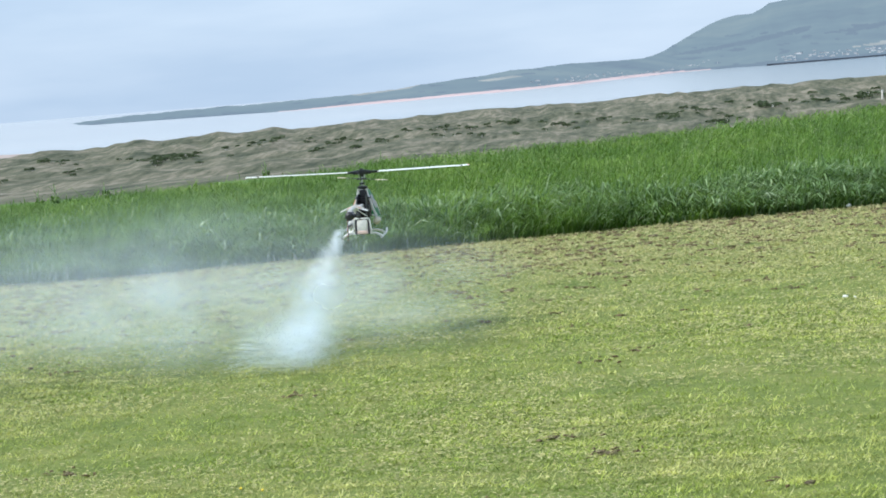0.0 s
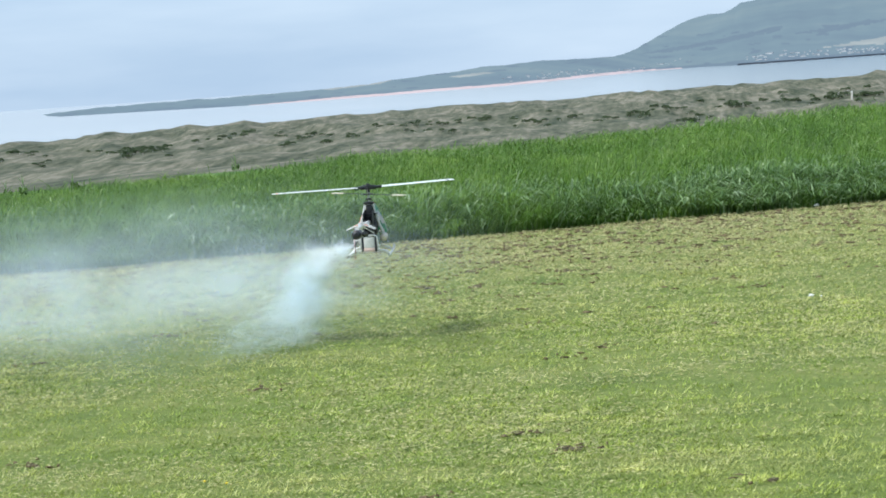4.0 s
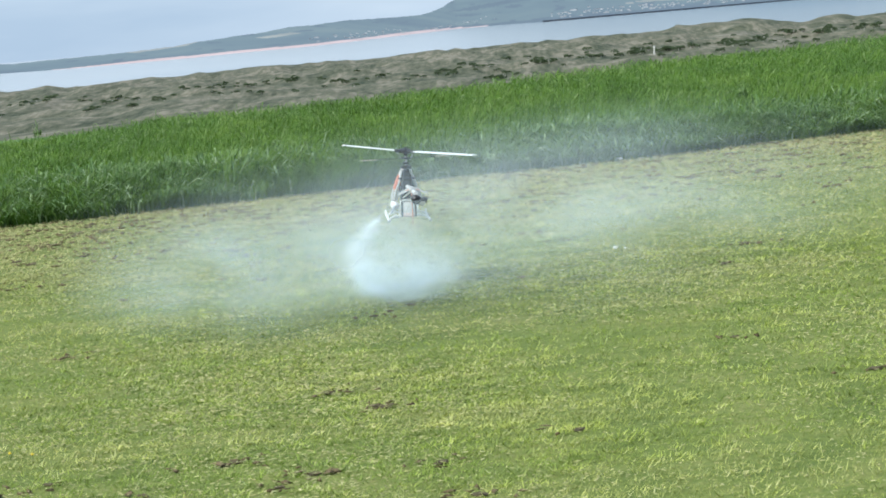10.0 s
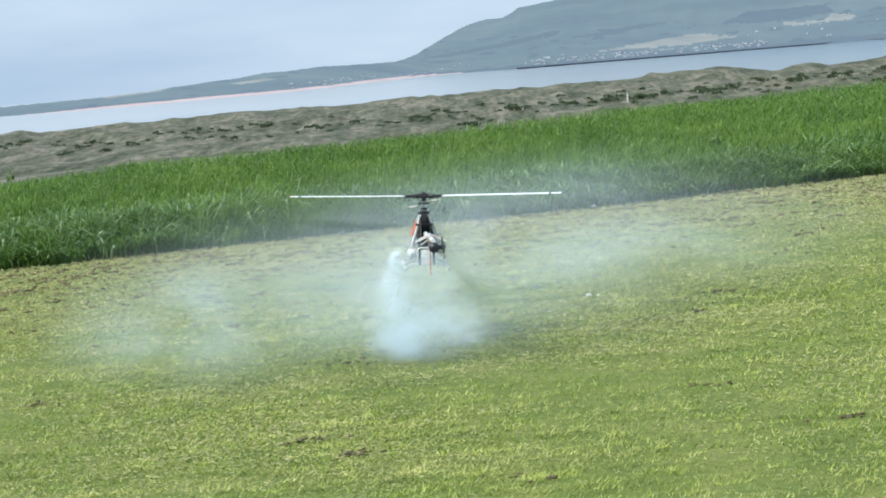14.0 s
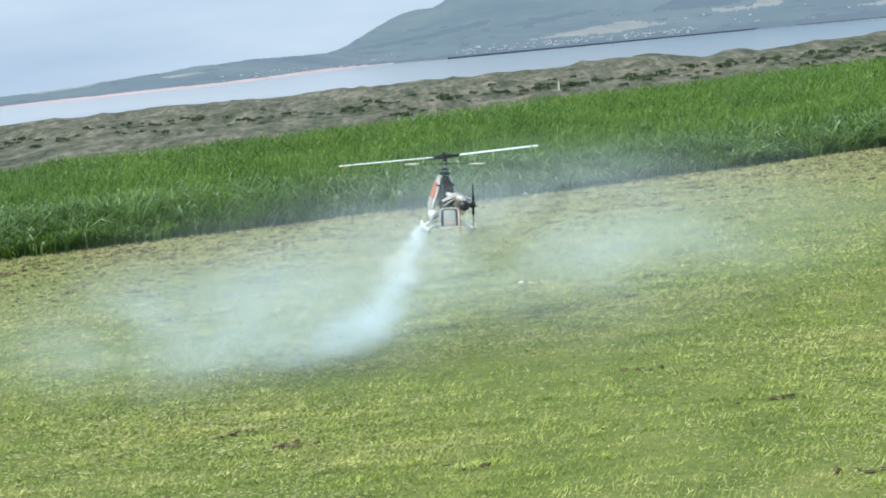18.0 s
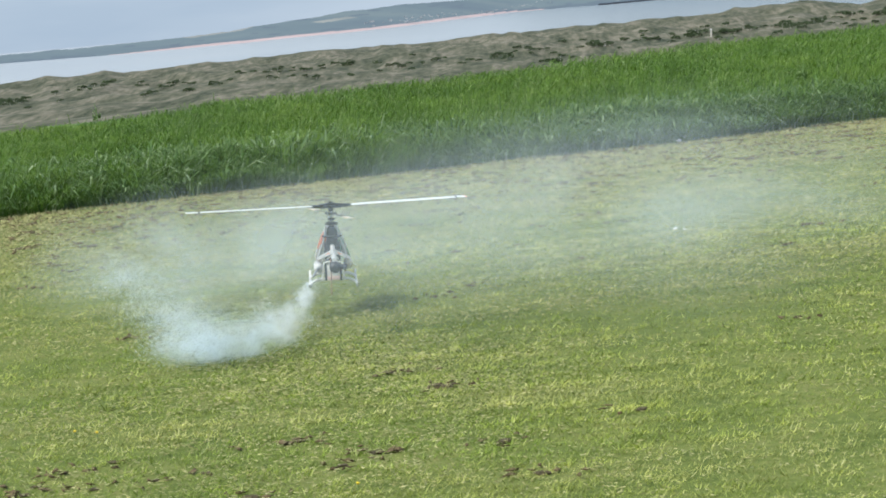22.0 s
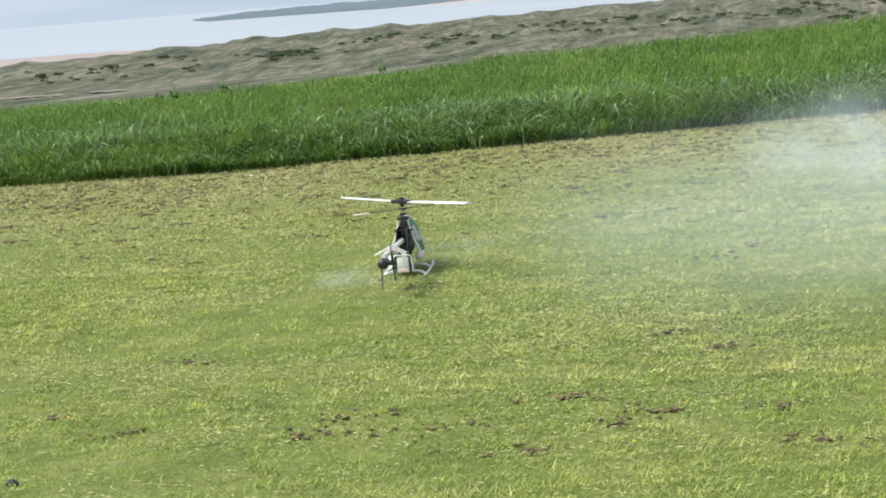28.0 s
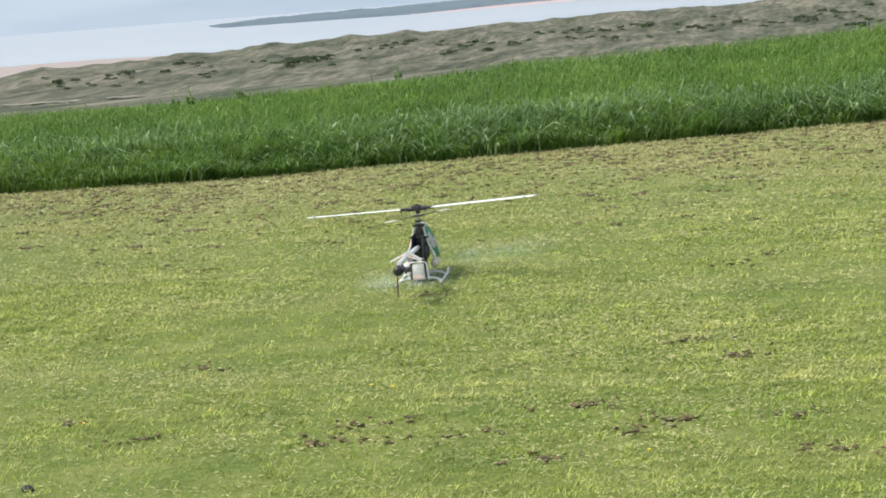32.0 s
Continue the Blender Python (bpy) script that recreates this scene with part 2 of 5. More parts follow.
def haze_material(name, colour, dense):
    """Thin smoke: a veil that is thickest in the middle of its puff and uneven all over."""
    m = smoke_material(name, colour)
    tree = m.node_tree
    o = [n for n in tree.nodes if n.type == "OUTPUT_MATERIAL"][0]
    body = o.inputs["Surface"].links[0].from_socket
    c = tree.nodes.new("ShaderNodeTexCoord")
    sep = tree.nodes.new("ShaderNodeSeparateXYZ")
    tree.links.new(c.outputs["Object"], sep.inputs["Vector"])
    rise = tree.nodes.new("ShaderNodeMath")
    rise.operation = "MULTIPLY_ADD"
    rise.inputs[1].default_value = 0.16
    tree.links.new(sep.outputs["Y"], rise.inputs[0])
    tree.links.new(sep.outputs["Z"], rise.inputs[2])
    mid = tree.nodes.new("ShaderNodeMapRange")
    mid.clamp = False
    mid.inputs["From Min"].default_value, mid.inputs["From Max"].default_value = 0.27, 0.70
    tree.links.new(rise.outputs[0], mid.inputs["Value"])
    both = tree.nodes.new("ShaderNodeCombineXYZ")
    tree.links.new(sep.outputs["X"], both.inputs["X"])
    tree.links.new(mid.outputs["Result"], both.inputs["Y"])
    reach = tree.nodes.new("ShaderNodeVectorMath")
    reach.operation = "LENGTH"
    tree.links.new(both.outputs["Vector"], reach.inputs[0])
    fall = tree.nodes.new("ShaderNodeMapRange")
    fall.interpolation_type = "SMOOTHERSTEP"
    fall.inputs["From Min"].default_value, fall.inputs["From Max"].default_value = 0.97, 0.0
    fall.inputs["To Min"].default_value, fall.inputs["To Max"].default_value = 0.0, dense
    tree.links.new(reach.outputs["Value"], fall.inputs["Value"])
    info = tree.nodes.new("ShaderNodeObjectInfo")
    shift = tree.nodes.new("ShaderNodeVectorMath")
    shift.operation = "ADD"
    many = tree.nodes.new("ShaderNodeMath")
    many.operation = "MULTIPLY"
    many.inputs[1].default_value = 40.0
    tree.links.new(info.outputs["Random"], many.inputs[0])
    tree.links.new(c.outputs["Object"], shift.inputs[0])
    tree.links.new(many.outputs[0], shift.inputs[1])
    n = tree.nodes.new("ShaderNodeTexNoise")
    n.inputs["Scale"].default_value, n.inputs["Detail"].default_value, n.inputs["Distortion"].default_value = 1.7, 4.0, 0.6
    tree.links.new(shift.outputs["Vector"], n.inputs["Vector"])
    uneven = tree.nodes.new("ShaderNodeMapRange")
    uneven.inputs["From Min"].default_value, uneven.inputs["From Max"].default_value = 0.32, 0.68
    uneven.inputs["To Min"].default_value, uneven.inputs["To Max"].default_value = 0.25, 1.75
    tree.links.new(n.outputs["Fac"], uneven.inputs["Value"])
    fac = tree.nodes.new("ShaderNodeMath")
    fac.operation = "MULTIPLY"
    tree.links.new(fall.outputs["Result"], fac.inputs[0])
    tree.links.new(uneven.outputs["Result"], fac.inputs[1])
    clear = tree.nodes.new("ShaderNodeBsdfTransparent")
    mx = tree.nodes.new("ShaderNodeMixShader")
    tree.links.new(fac.outputs[0], mx.inputs["Fac"])
    tree.links.new(clear.outputs[0], mx.inputs[1])
    tree.links.new(body, mx.inputs[2])
    tree.links.new(mx.outputs[0], o.inputs["Surface"])
    return m


SMOKE = smoke_material("dense_smoke", (0.80, 0.86, 0.90))
THIN_SMOKE = smoke_material("thin_blue_smoke", (0.69, 0.80, 0.87))
HAZE_NEAR = haze_material("low_haze", (0.69, 0.80, 0.86), 0.21)
HAZE_FAR = haze_material("drifting_haze", (0.68, 0.79, 0.84), 0.185)


def water_material():
    """Pale and mottled on the left, grading to bluer on the right before the town."""
    m, tree, b = material("sea_water", 0.12, 0.0, 0.5)
    c = tree.nodes.new("ShaderNodeTexCoord")
    sep = tree.nodes.new("ShaderNodeSeparateXYZ")
    tree.links.new(c.outputs["Object"], sep.inputs["Vector"])
    mr = tree.nodes.new("ShaderNodeMapRange")
    mr.inputs["From Min"].default_value, mr.inputs["From Max"].default_value = -150.0, 420.0
    tree.links.new(sep.outputs["X"], mr.inputs["Value"])
    mottle = noise_node(tree, 0.004, 4.0, 0.55, squash=(1, 2, 1))
    pale = ramp_node(tree, [(0.35, (0.44, 0.445, 0.44)), (0.65, (0.54, 0.53, 0.51))])
    tree.links.new(mottle.outputs["Fac"], pale.inputs["Fac"])
    tinted = mixed(tree, mr.outputs["Result"], pale.outputs["Color"], (0.20, 0.27, 0.34))
    tree.links.new(tinted, b.inputs["Base Color"])
    n = noise_node(tree, 0.02, 6.0, 0.6, squash=(1, 3, 1))
    bumped(tree, b, n.outputs["Fac"], 0.03, 2.0)
    return m


WATER = water_material()


def far_glow_material(name, stops, scale):
    """Distant land of the backdrop, kilometres off; blue emission paints the bright air's haze."""
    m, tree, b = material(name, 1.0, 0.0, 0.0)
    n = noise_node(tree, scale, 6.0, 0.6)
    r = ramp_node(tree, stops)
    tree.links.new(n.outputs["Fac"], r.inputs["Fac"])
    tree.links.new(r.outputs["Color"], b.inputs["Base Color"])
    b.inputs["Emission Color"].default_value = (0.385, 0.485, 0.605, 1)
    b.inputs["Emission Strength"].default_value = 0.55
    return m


# dark land colours, each with the emission that paints haze over it
HILL = far_glow_material("hill_slope", [(0.35, (0.014, 0.024, 0.021)), (0.5, (0.026, 0.040, 0.032)), (0.65, (0.046, 0.058, 0.042))], 0.003)
WOODS = far_glow_material("hill_woods", [(0.35, (0.004, 0.008, 0.01)), (0.65, (0.012, 0.02, 0.018))], 0.02)
FIELDS = far_glow_material("hill_fields", [(0.35, (0.095, 0.085, 0.056)), (0.65, (0.16, 0.142, 0.10))], 0.006)
SHORE = far_glow_material("red_shore", [(0.35, (0.30, 0.185, 0.155)), (0.65, (0.40, 0.26, 0.225))], 0.01)
HARBOUR = speckled("harbour_stone", [(0.35, (0.10, 0.11, 0.13)), (0.65, (0.16, 0.17, 0.19))], 0.02, 0.9, 0)
# walls dulled and tinted blue, haze put into their colour
HOUSE_WALL = speckled("house_wall", [(0.4, (0.30, 0.315, 0.34)), (0.6, (0.54, 0.55, 0.56))], 0.03, 0.9, 0)
HOUSE_ROOF = speckled("house_roof", [(0.4, (0.15, 0.18, 0.21)), (0.6, (0.22, 0.24, 0.26))], 0.05, 0.9, 0)


# ---- mesh helpers ----
def part(name, bm, mat, parent=None, label="", smooth=True):
    me = bpy.data.meshes.new(name)
    bm.to_mesh(me)
    bm.free()
    for mt in mat if isinstance(mat, (list, tuple)) else [mat]:
        me.materials.append(mt)
    if smooth:
        me.polygons.foreach_set("use_smooth", [True] * len(me.polygons))
        me.set_sharp_from_angle(angle=radians(38))
    ob = new(name, me)
    if parent:
        ob.parent = parent
    if label:
        tagged(ob, label)
    return ob


def from_arrays(name, verts, tris, mat, tri_n=3):
    me = bpy.data.meshes.new(name)
    verts, tris = np.asarray(verts, np.float32), np.asarray(tris, np.int32)
    me.vertices.add(len(verts))
    me.vertices.foreach_set("co", verts.ravel())
    me.loops.add(tris.size)
    me.loops.foreach_set("vertex_index", tris.ravel())
    me.polygons.add(len(tris))
    me.polygons.foreach_set("loop_start", np.arange(0, tris.size, tri_n, dtype=np.int32))
    for mt in mat if isinstance(mat, (list, tuple)) else [mat]:
        me.materials.append(mt)
    me.update(calc_edges=True)
    me.validate()
    return me


def block(bm, at, size, turn=(0, 0, 0), bevel=0.0):
    g = bmesh.ops.create_cube(bm, size=1.0)
    vs = g["verts"]
    bmesh.ops.transform(bm, verts=vs, matrix=pose(*at, *turn) @ Matrix.Diagonal((*size, 1)))
    if bevel:
        es = list({e for v in vs for e in v.link_edges})
        bmesh.ops.bevel(bm, geom=es, offset=bevel, segments=2, affect="EDGES", profile=0.6)
    return bm


def tube(bm, pts, radii, sides=10, closed=True):
    """A round bar along pts."""
    pts = [Vector(p) for p in pts]
    radii = radii if isinstance(radii, (list, tuple)) else [radii] * len(pts)
    rings = []
    for i, p in enumerate(pts):
        way = (pts[min(i + 1, len(pts) - 1)] - pts[max(i - 1, 0)]).normalized()
        side = way.orthogonal().normalized() if i == 0 else (side - way * side.dot(way)).normalized()
        up = way.cross(side)
        rings.append([bm.verts.new(p + radii[i] * (math.cos(a) * side + math.sin(a) * up)) for a in [2 * math.pi * k / sides for k in range(sides)]])
    for a, b in zip(rings, rings[1:]):
        for k in range(sides):
            bm.faces.new((a[k], a[(k + 1) % sides], b[(k + 1) % sides], b[k]))
    if closed:
        bm.faces.new(rings[0][::-1])
        bm.faces.new(rings[-1])
    return bm


def curve3(pts, n=12):
    """Points on a smooth line through pts."""
    p = [Vector(q) for q in pts]
    p = [p[0] * 2 - p[1]] + p + [p[-1] * 2 - p[-2]]
    res = []
    for i in range(1, len(p) - 2):
        for k in range(n):
            t = k / n
            a, b, c, d = p[i - 1], p[i], p[i + 1], p[i + 2]
            res.append(0.5 * ((2 * b) + (c - a) * t + (2 * a - 5 * b + 4 * c - d) * t * t + (3 * b - a - 3 * c + d) * t ** 3))
    return res + [p[-2]]


def lerp_table(table, x):
    return float(np.interp(x, [a for a, _ in table], [b for _, b in table]))


# ---- the lie of the land ----
SEA_Z = -10.0
# heading, distance at which the tall grass begins and ends
EDGE = [(-60, 22.0), (-30, 18.6), (-26, 17.85), (-22, 17.4), (-19.5, 17.15), (-16.5, 17.05), (-13, 17.15), (-9, 17.3), (-5, 17.5), (-2, 17.75), (0, 18.05), (2, 18.18), (4, 18.4), (6, 18.6), (8, 19.0), (10, 19.5), (12, 19.85), (14, 20.4), (16, 21.1), (17.5, 21.65), (20, 22.9), (24, 25.0), (60, 60.0)]
FAR_EDGE = [(-60, 32.0), (-26, 28.0), (-22, 27.6), (-18, 28.4), (-13, 29.4), (-9, 31.6), (-5, 33.2), (-2, 34.8), (0, 36.0), (2, 37.2), (4.4, 39.6), (7, 42.6), (9, 44.8), (11, 46.4), (13, 48.5), (15, 50.5), (17, 54.2), (20, 59.0), (24, 66.0), (60, 120.0)]
DUNE_TOP = [(-60, -1.6), (-30, -1.55), (-25.7, -1.43), (-24.4, -1.29), (-23.0, -1.31), (-21.5, -1.27), (-20.2, -1.21), (-19.3, -1.25), (-18.6, -1.23), (-17.9, -1.16), (-17.1, -1.05), (-16.4, -1.16), (-15.6, -1.09), (-15.1, -1.11), (-14.4, -1.0), (-13.9, -1.11), (-12.8, -1.02), (-12.1, -1.09), (-10.5, -1.06), (-9.3, -1.03), (-8.5, -1.0), (-7.4, -0.96), (-6.5, -1.01), (-5, -1.0), (-3, -0.98), (-1.2, -0.95), (0.4, -0.91), (2.4, -0.85), (4.2, -0.86), (5.9, -0.86), (7.0, -0.85), (7.8, -0.73), (8.5, -0.79), (9.8, -0.68), (10.7, -0.78), (11.6, -0.92), (12.8, -0.82), (13.4, -0.9), (14.4, -0.82), (16.2, -0.74), (17.3, -0.63), (19, -0.66), (26, -0.6), (60, -0.9)]


def sm(a, b, x):
    t = min(max((x - a) / (b - a), 0.0), 1.0)
    return t * t * (3 - 2 * t)


def height(az, r):
    x, y = r * math.sin(radians(az)), r * math.cos(radians(az))
    if abs(az) > 62:
        return 0.012 * noise.noise((x * 0.5, y * 0.5, 0)) if r < 60 else -1.5 * sm(60, 300, r)
    far = lerp_table(FAR_EDGE, az)
    z = 0.012 * noise.noise((x * 0.6, y * 0.6, 0))
    if r <= far + 1:
        return z
    top = lerp_table(DUNE_TOP, az)
    top += 0.04 * noise.noise((az * 1.5, 4.0, 0.1)) + 0.05 * noise.noise((az * 4.5, 9.0, 3.3))
    # a hollow behind the field, then ridge behind ridge of dunes up to the skyline
    u = sm(75, 300, r)
    el = -2.75 + (top + 2.75) * (u ** 0.75)
    bend = 1.6 * noise.noise((az * 0.12, r * 0.004, 8.8)) + 0.5 * noise.noise((az * 0.6, r * 0.01, 2.8))
    tall = 0.7 + 0.9 * noise.noise((az * 0.35, r * 0.02, 5.5)) + 0.6 * noise.noise((az * 1.3, r * 0.03, 6.5))
    ridge = 0.03 * max(0.0, tall) * math.sin(2 * math.pi * (r / 44.0 + bend))
    lump = 0.26 * noise.noise((x * 0.09, y * 0.04, 7.7)) + 0.20 * noise.noise((x * 0.22, y * 0.08, 1.2)) + 0.06 * noise.noise((x * 0.55, y * 0.2, 6.2))
    el += (ridge + lump) * sm(65, 110, r) * (1 - 0.6 * sm(235, 300, r))
    dune = 1.6 + r * math.tan(radians(el))
    dune = dune + (SEA_Z + 0.5 - dune) * sm(310, 400, r)
    spread = 120 * sm(-15, -24, az)
    dune = dune - 1.6 * sm(400 + spread, 640 + spread, r)
    k = sm(far + 1, far + 30, r)
    return z * (1 - k) + dune * k


def place_at(az, el):
    """Where a sight line from the camera meets the land beyond the field."""
    r = lerp_table(FAR_EDGE, az) + 20
    while r < 420:
        if height(az, r) >= 1.6 + r * math.tan(radians(el)):
            break
        r += 1.0
    return Vector((r * math.sin(radians(az)), r * math.cos(radians(az)), height(az, r))), r


def build_ground():
    azs = [a for a in np.arange(-180, -40, 10)] + [a for a in np.arange(-40, 32, 0.3)] + [a for a in np.arange(32, 180, 8)]
    rs = [0.01, 1, 2.5, 4] + list(np.arange(5, 24, 1.0)) + list(np.arange(24, 76, 2.0)) + list(np.arange(76, 330, 2.4)) + list(np.arange(330, 660, 14)) + [800, 1200, 2000, 3200, 4900]
    bm = bmesh.new()
    rows = [[bm.verts.new((r * math.sin(radians(a)), r * math.cos(radians(a)), height(a, r))) for r in rs] for a in azs]
    for i in range(len(azs)):
        a, b = rows[i], rows[(i + 1) % len(azs)]
        mid = azs[i]
        for j in range(len(rs) - 1):
            f = bm.faces.new((a[j], a[j + 1], b[j + 1], b[j]))
            f.smooth = True
            r = (rs[j] + rs[j + 1]) / 2
            if abs(mid) > 62:
                f.material_index = 0
            elif r < lerp_table(EDGE, mid) + 0.3:
                f.material_index = 0
            elif r < lerp_table(FAR_EDGE, mid) + 6:
                f.material_index = 1
            elif r < 385:
                f.material_index = 2
            else:
                f.material_index = 3
    bmesh.ops.recalc_face_normals(bm, faces=bm.faces)
    g = part("ground", bm, [LAWN_SOIL, FIELD_SOIL, DUNE, BEACH], smooth=False)
    tagged(g, "mown lawn running into a field, grassy sand dunes and beach", "ground", kind="structure")


def build_sea():
    bm = bmesh.new()
    rs = [330, 500, 800, 1400, 2400, 3600, 4950]
    azs = np.linspace(-70, 70, 57)
    rows = [[bm.verts.new((r * math.sin(radians(a)), r * math.cos(radians(a)), SEA_Z)) for r in rs] for a in azs]
    for a, b in zip(rows, rows[1:]):
        for j in range(len(rs) - 1):
            bm.faces.new((a[j], a[j + 1], b[j + 1], b[j]))
    bmesh.ops.recalc_face_normals(bm, faces=bm.faces)
    w = part("water", bm, WATER, smooth=False)
    tagged(w, "calm pale grey-blue sea water of a wide bay", "sea", kind="structure")


SHORE_EL = [(-20.3, -0.40), (-19.6, -0.415), (-17.5, -0.43), (-14, -0.46), (-12, -0.485), (-10.3, -0.475), (-8, -0.46), (-6.6, -0.425), (-4.6, -0.41), (-3.1, -0.37), (-1.3, -0.295), (-0.4, -0.265), (0.6, -0.225), (2.4, -0.22), (3.3, -0.235), (6, -0.22), (9, -0.2), (12.6, -0.18), (19, -0.165), (36, -0.16)]
SKY_EL = [(-20.3, -0.398), (-19.6, -0.38), (-18.9, -0.30), (-18.3, -0.275), (-17.8, -0.245), (-17.1, -0.205), (-16.5, -0.215), (-16, -0.19), (-15.4, -0.175), (-14.9, -0.19), (-14.3, -0.15), (-13.7, -0.185), (-12.2, -0.15), (-11.5, -0.14), (-10.3, -0.12), (-9.3, -0.078), (-8.5, -0.04), (-7.8, 0.04), (-7.0, 0.08), (-6.6, 0.125), (-5.9, 0.15), (-4.8, 0.27), (-4, 0.275), (-3, 0.335), (-1.7, 0.312), (-1.2, 0.306), (-0.5, 0.32), (-0.2, 0.38), (0.2, 0.52), (0.6, 0.73), (1.1, 0.97), (1.6, 1.21), (2.1, 1.38), (2.5, 1.45), (3.05, 1.46), (3.3, 1.58), (3.56, 1.74), (4.2, 1.82), (5.4, 1.98), (7.6, 2.02), (10, 2.12), (13, 2.1), (16, 1.9), (20, 1.7), (26, 1.2), (36, 0.5)]
# outlines in heading and elevation
FIELD_PATCHES = [((6.1, 0.15), (7.7, 0.33), (9.2, 0.47), (10.6, 0.28), (9.0, 0.14), (6.8, 0.13)), ((11.7, 0.60), (13.3, 0.58), (13.5, 0.80), (14.3, 0.65), (14.1, 0.54), (12.3, 0.48)),
                 ((-10.2, -0.10), (-9.0, 0.0), (-7.7, 0.06), (-8.2, -0.06), (-9.8, -0.16)), ((16.6, 0.30), (18.4, 0.44), (18.6, 0.36), (17.2, 0.24)), ((-6.0, 0.02), (-4.8, 0.1), (-4.4, 0.04), (-5.6, -0.03))]
WOOD_PATCHES = [((10.0, 0.68), (10.8, 1.04), (13.4, 1.08), (13.6, 0.82), (12.3, 0.66)), ((0.4, 0.36), (2.4, 0.58), (4.8, 0.92), (4.8, 0.80), (3.0, 0.50), (1.2, 0.34)), ((5.0, 0.62), (7.5, 0.92), (8.5, 0.9), (6.4, 0.64)),
                ((14.5, 0.8), (17.0, 1.0), (19.5, 0.9), (17.5, 0.68))]


def inside(x, y, poly):
    odd = False
    for (x0, y0), (x1, y1) in zip(poly, poly[1:] + poly[:1]):
        if (y0 > y) != (y1 > y) and x < (x1 - x0) * (y - y0) / (y1 - y0) + x0:
            odd = not odd
    return odd


def far_point(az, s):
    """A point of the far shore: s runs from the waterline to the skyline."""
    e0, e1 = lerp_table(SHORE_EL, az), lerp_table(SKY_EL, az)
    r0 = min((1.6 - SEA_Z) / math.tan(radians(-e0)), 4300)
    r1 = min(r0 + 500 + 900 * max(0, e1), 4800)
    wob = 0.05 * (e1 - e0) * noise.noise((az * 1.7, s * 5, 4.2)) * math.sin(math.pi * min(s, 1))
    tip = (noise.noise((az * 4.0, 2.0, 0)) * 0.022 + noise.noise((az * 11.0, 5.0, 0)) * 0.010) * sm(0.6, 1, s)
    e, r = e0 + (e1 - e0) * s + wob + tip, r0 + (r1 - r0) * s
    return Vector((r * math.sin(radians(az)), r * math.cos(radians(az)), 1.6 + r * math.tan(radians(e)))), e


def build_far_shore():
    azs = np.concatenate([np.arange(-20.3, 21, 0.065), np.arange(21, 36, 0.5)])
    ss = [0, 0.02, 0.05, 0.08, 0.11] + list(np.arange(0.14, 1.01, 0.0215))
    bm = bmesh.new()
    rows = [[bm.verts.new(far_point(a, s)[0]) for s in ss] for a in azs]
    for i in range(len(azs) - 1):
        for j in range(len(ss) - 1):
            f = bm.faces.new((rows[i][j], rows[i + 1][j], rows[i + 1][j + 1], rows[i][j + 1]))
            f.smooth = True
            a, s = azs[i] + 0.03, (ss[j] + ss[j + 1]) / 2
            e = far_point(a, s)[1]
            e0 = lerp_table(SHORE_EL, a)
            jig = 0.05 * noise.noise((a * 2.0, e * 9, 0.5)) + 0.03 * noise.noise((a * 7.0, e * 30, 0.5))
            f.material_index = 0
            low = 0.045 + 0.05 * sm(-3, 1, a) + 0.07 * noise.noise((a * 0.9, 3.3, 0)) + 0.006 * max(0, a)
            if e - e0 < low + jig or any(inside(a + jig * 3, e + jig * 0.7, p) for p in WOOD_PATCHES):
                f.material_index = 1
            elif noise.noise((a * 1.4, e * 13, 7.0)) > 0.42 and e < 0.9:
                f.material_index = 1
            if any(inside(a + jig, e + jig * 0.2, p) for p in FIELD_PATCHES):
                f.material_index = 2
            if -12.5 < a < 1.6 and e - e0 < 0.018 + 0.06 * sm(-12.5, -9, a) * (1 - sm(-0.5, 1.6, a)):
                f.material_index = 3
    # the land behind the skyline falls away
    back = [bm.verts.new(Vector((v[-1].co.x * 1.03, v[-1].co.y * 1.03, SEA_Z - 1))) for v in rows]
    for i in range(len(azs) - 1):
        bm.faces.new((rows[i][-1], rows[i + 1][-1], back[i + 1], back[i]))
    bmesh.ops.recalc_face_normals(bm, faces=bm.faces)
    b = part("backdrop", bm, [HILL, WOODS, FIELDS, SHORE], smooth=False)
    tagged(b, "hill and low headland across the bay, haze added as glow", "hill", kind="structure")
    # harbour wall before the town
    bm = bmesh.new()
    pts = []
    for a in np.arange(3.38, 20.0, 0.1):
        r = (1.6 - SEA_Z) / math.tan(radians(max(0.235 - 0.006 * (a - 3.38), 0.172))) * 0.985
        pts.append((r * math.sin(radians(a)), r * math.cos(radians(a))))
    for (x0, y0), (x1, y1) in zip(pts, pts[1:]):
        v = [bm.verts.new((x, y, z)) for x, y, z in ((x0, y0, SEA_Z - 1), (x1, y1, SEA_Z - 1), (x1, y1, SEA_Z + 2.6), (x0, y0, SEA_Z + 2.6))]
        w = [bm.verts.new((x * 1.004, y * 1.004, z)) for x, y, z in ((x0, y0, SEA_Z - 1), (x1, y1, SEA_Z - 1), (x1, y1, SEA_Z + 2.6), (x0, y0, SEA_Z + 2.6))]
        bm.faces.new(v)
        bm.faces.new((v[3], v[2], w[2], w[3]))
        bm.faces.new(w[::-1])
    p = part("harbour_wall", bm, HARBOUR, smooth=False)
    tagged(p, "long dark stone harbour wall at the far town", "harbour wall")


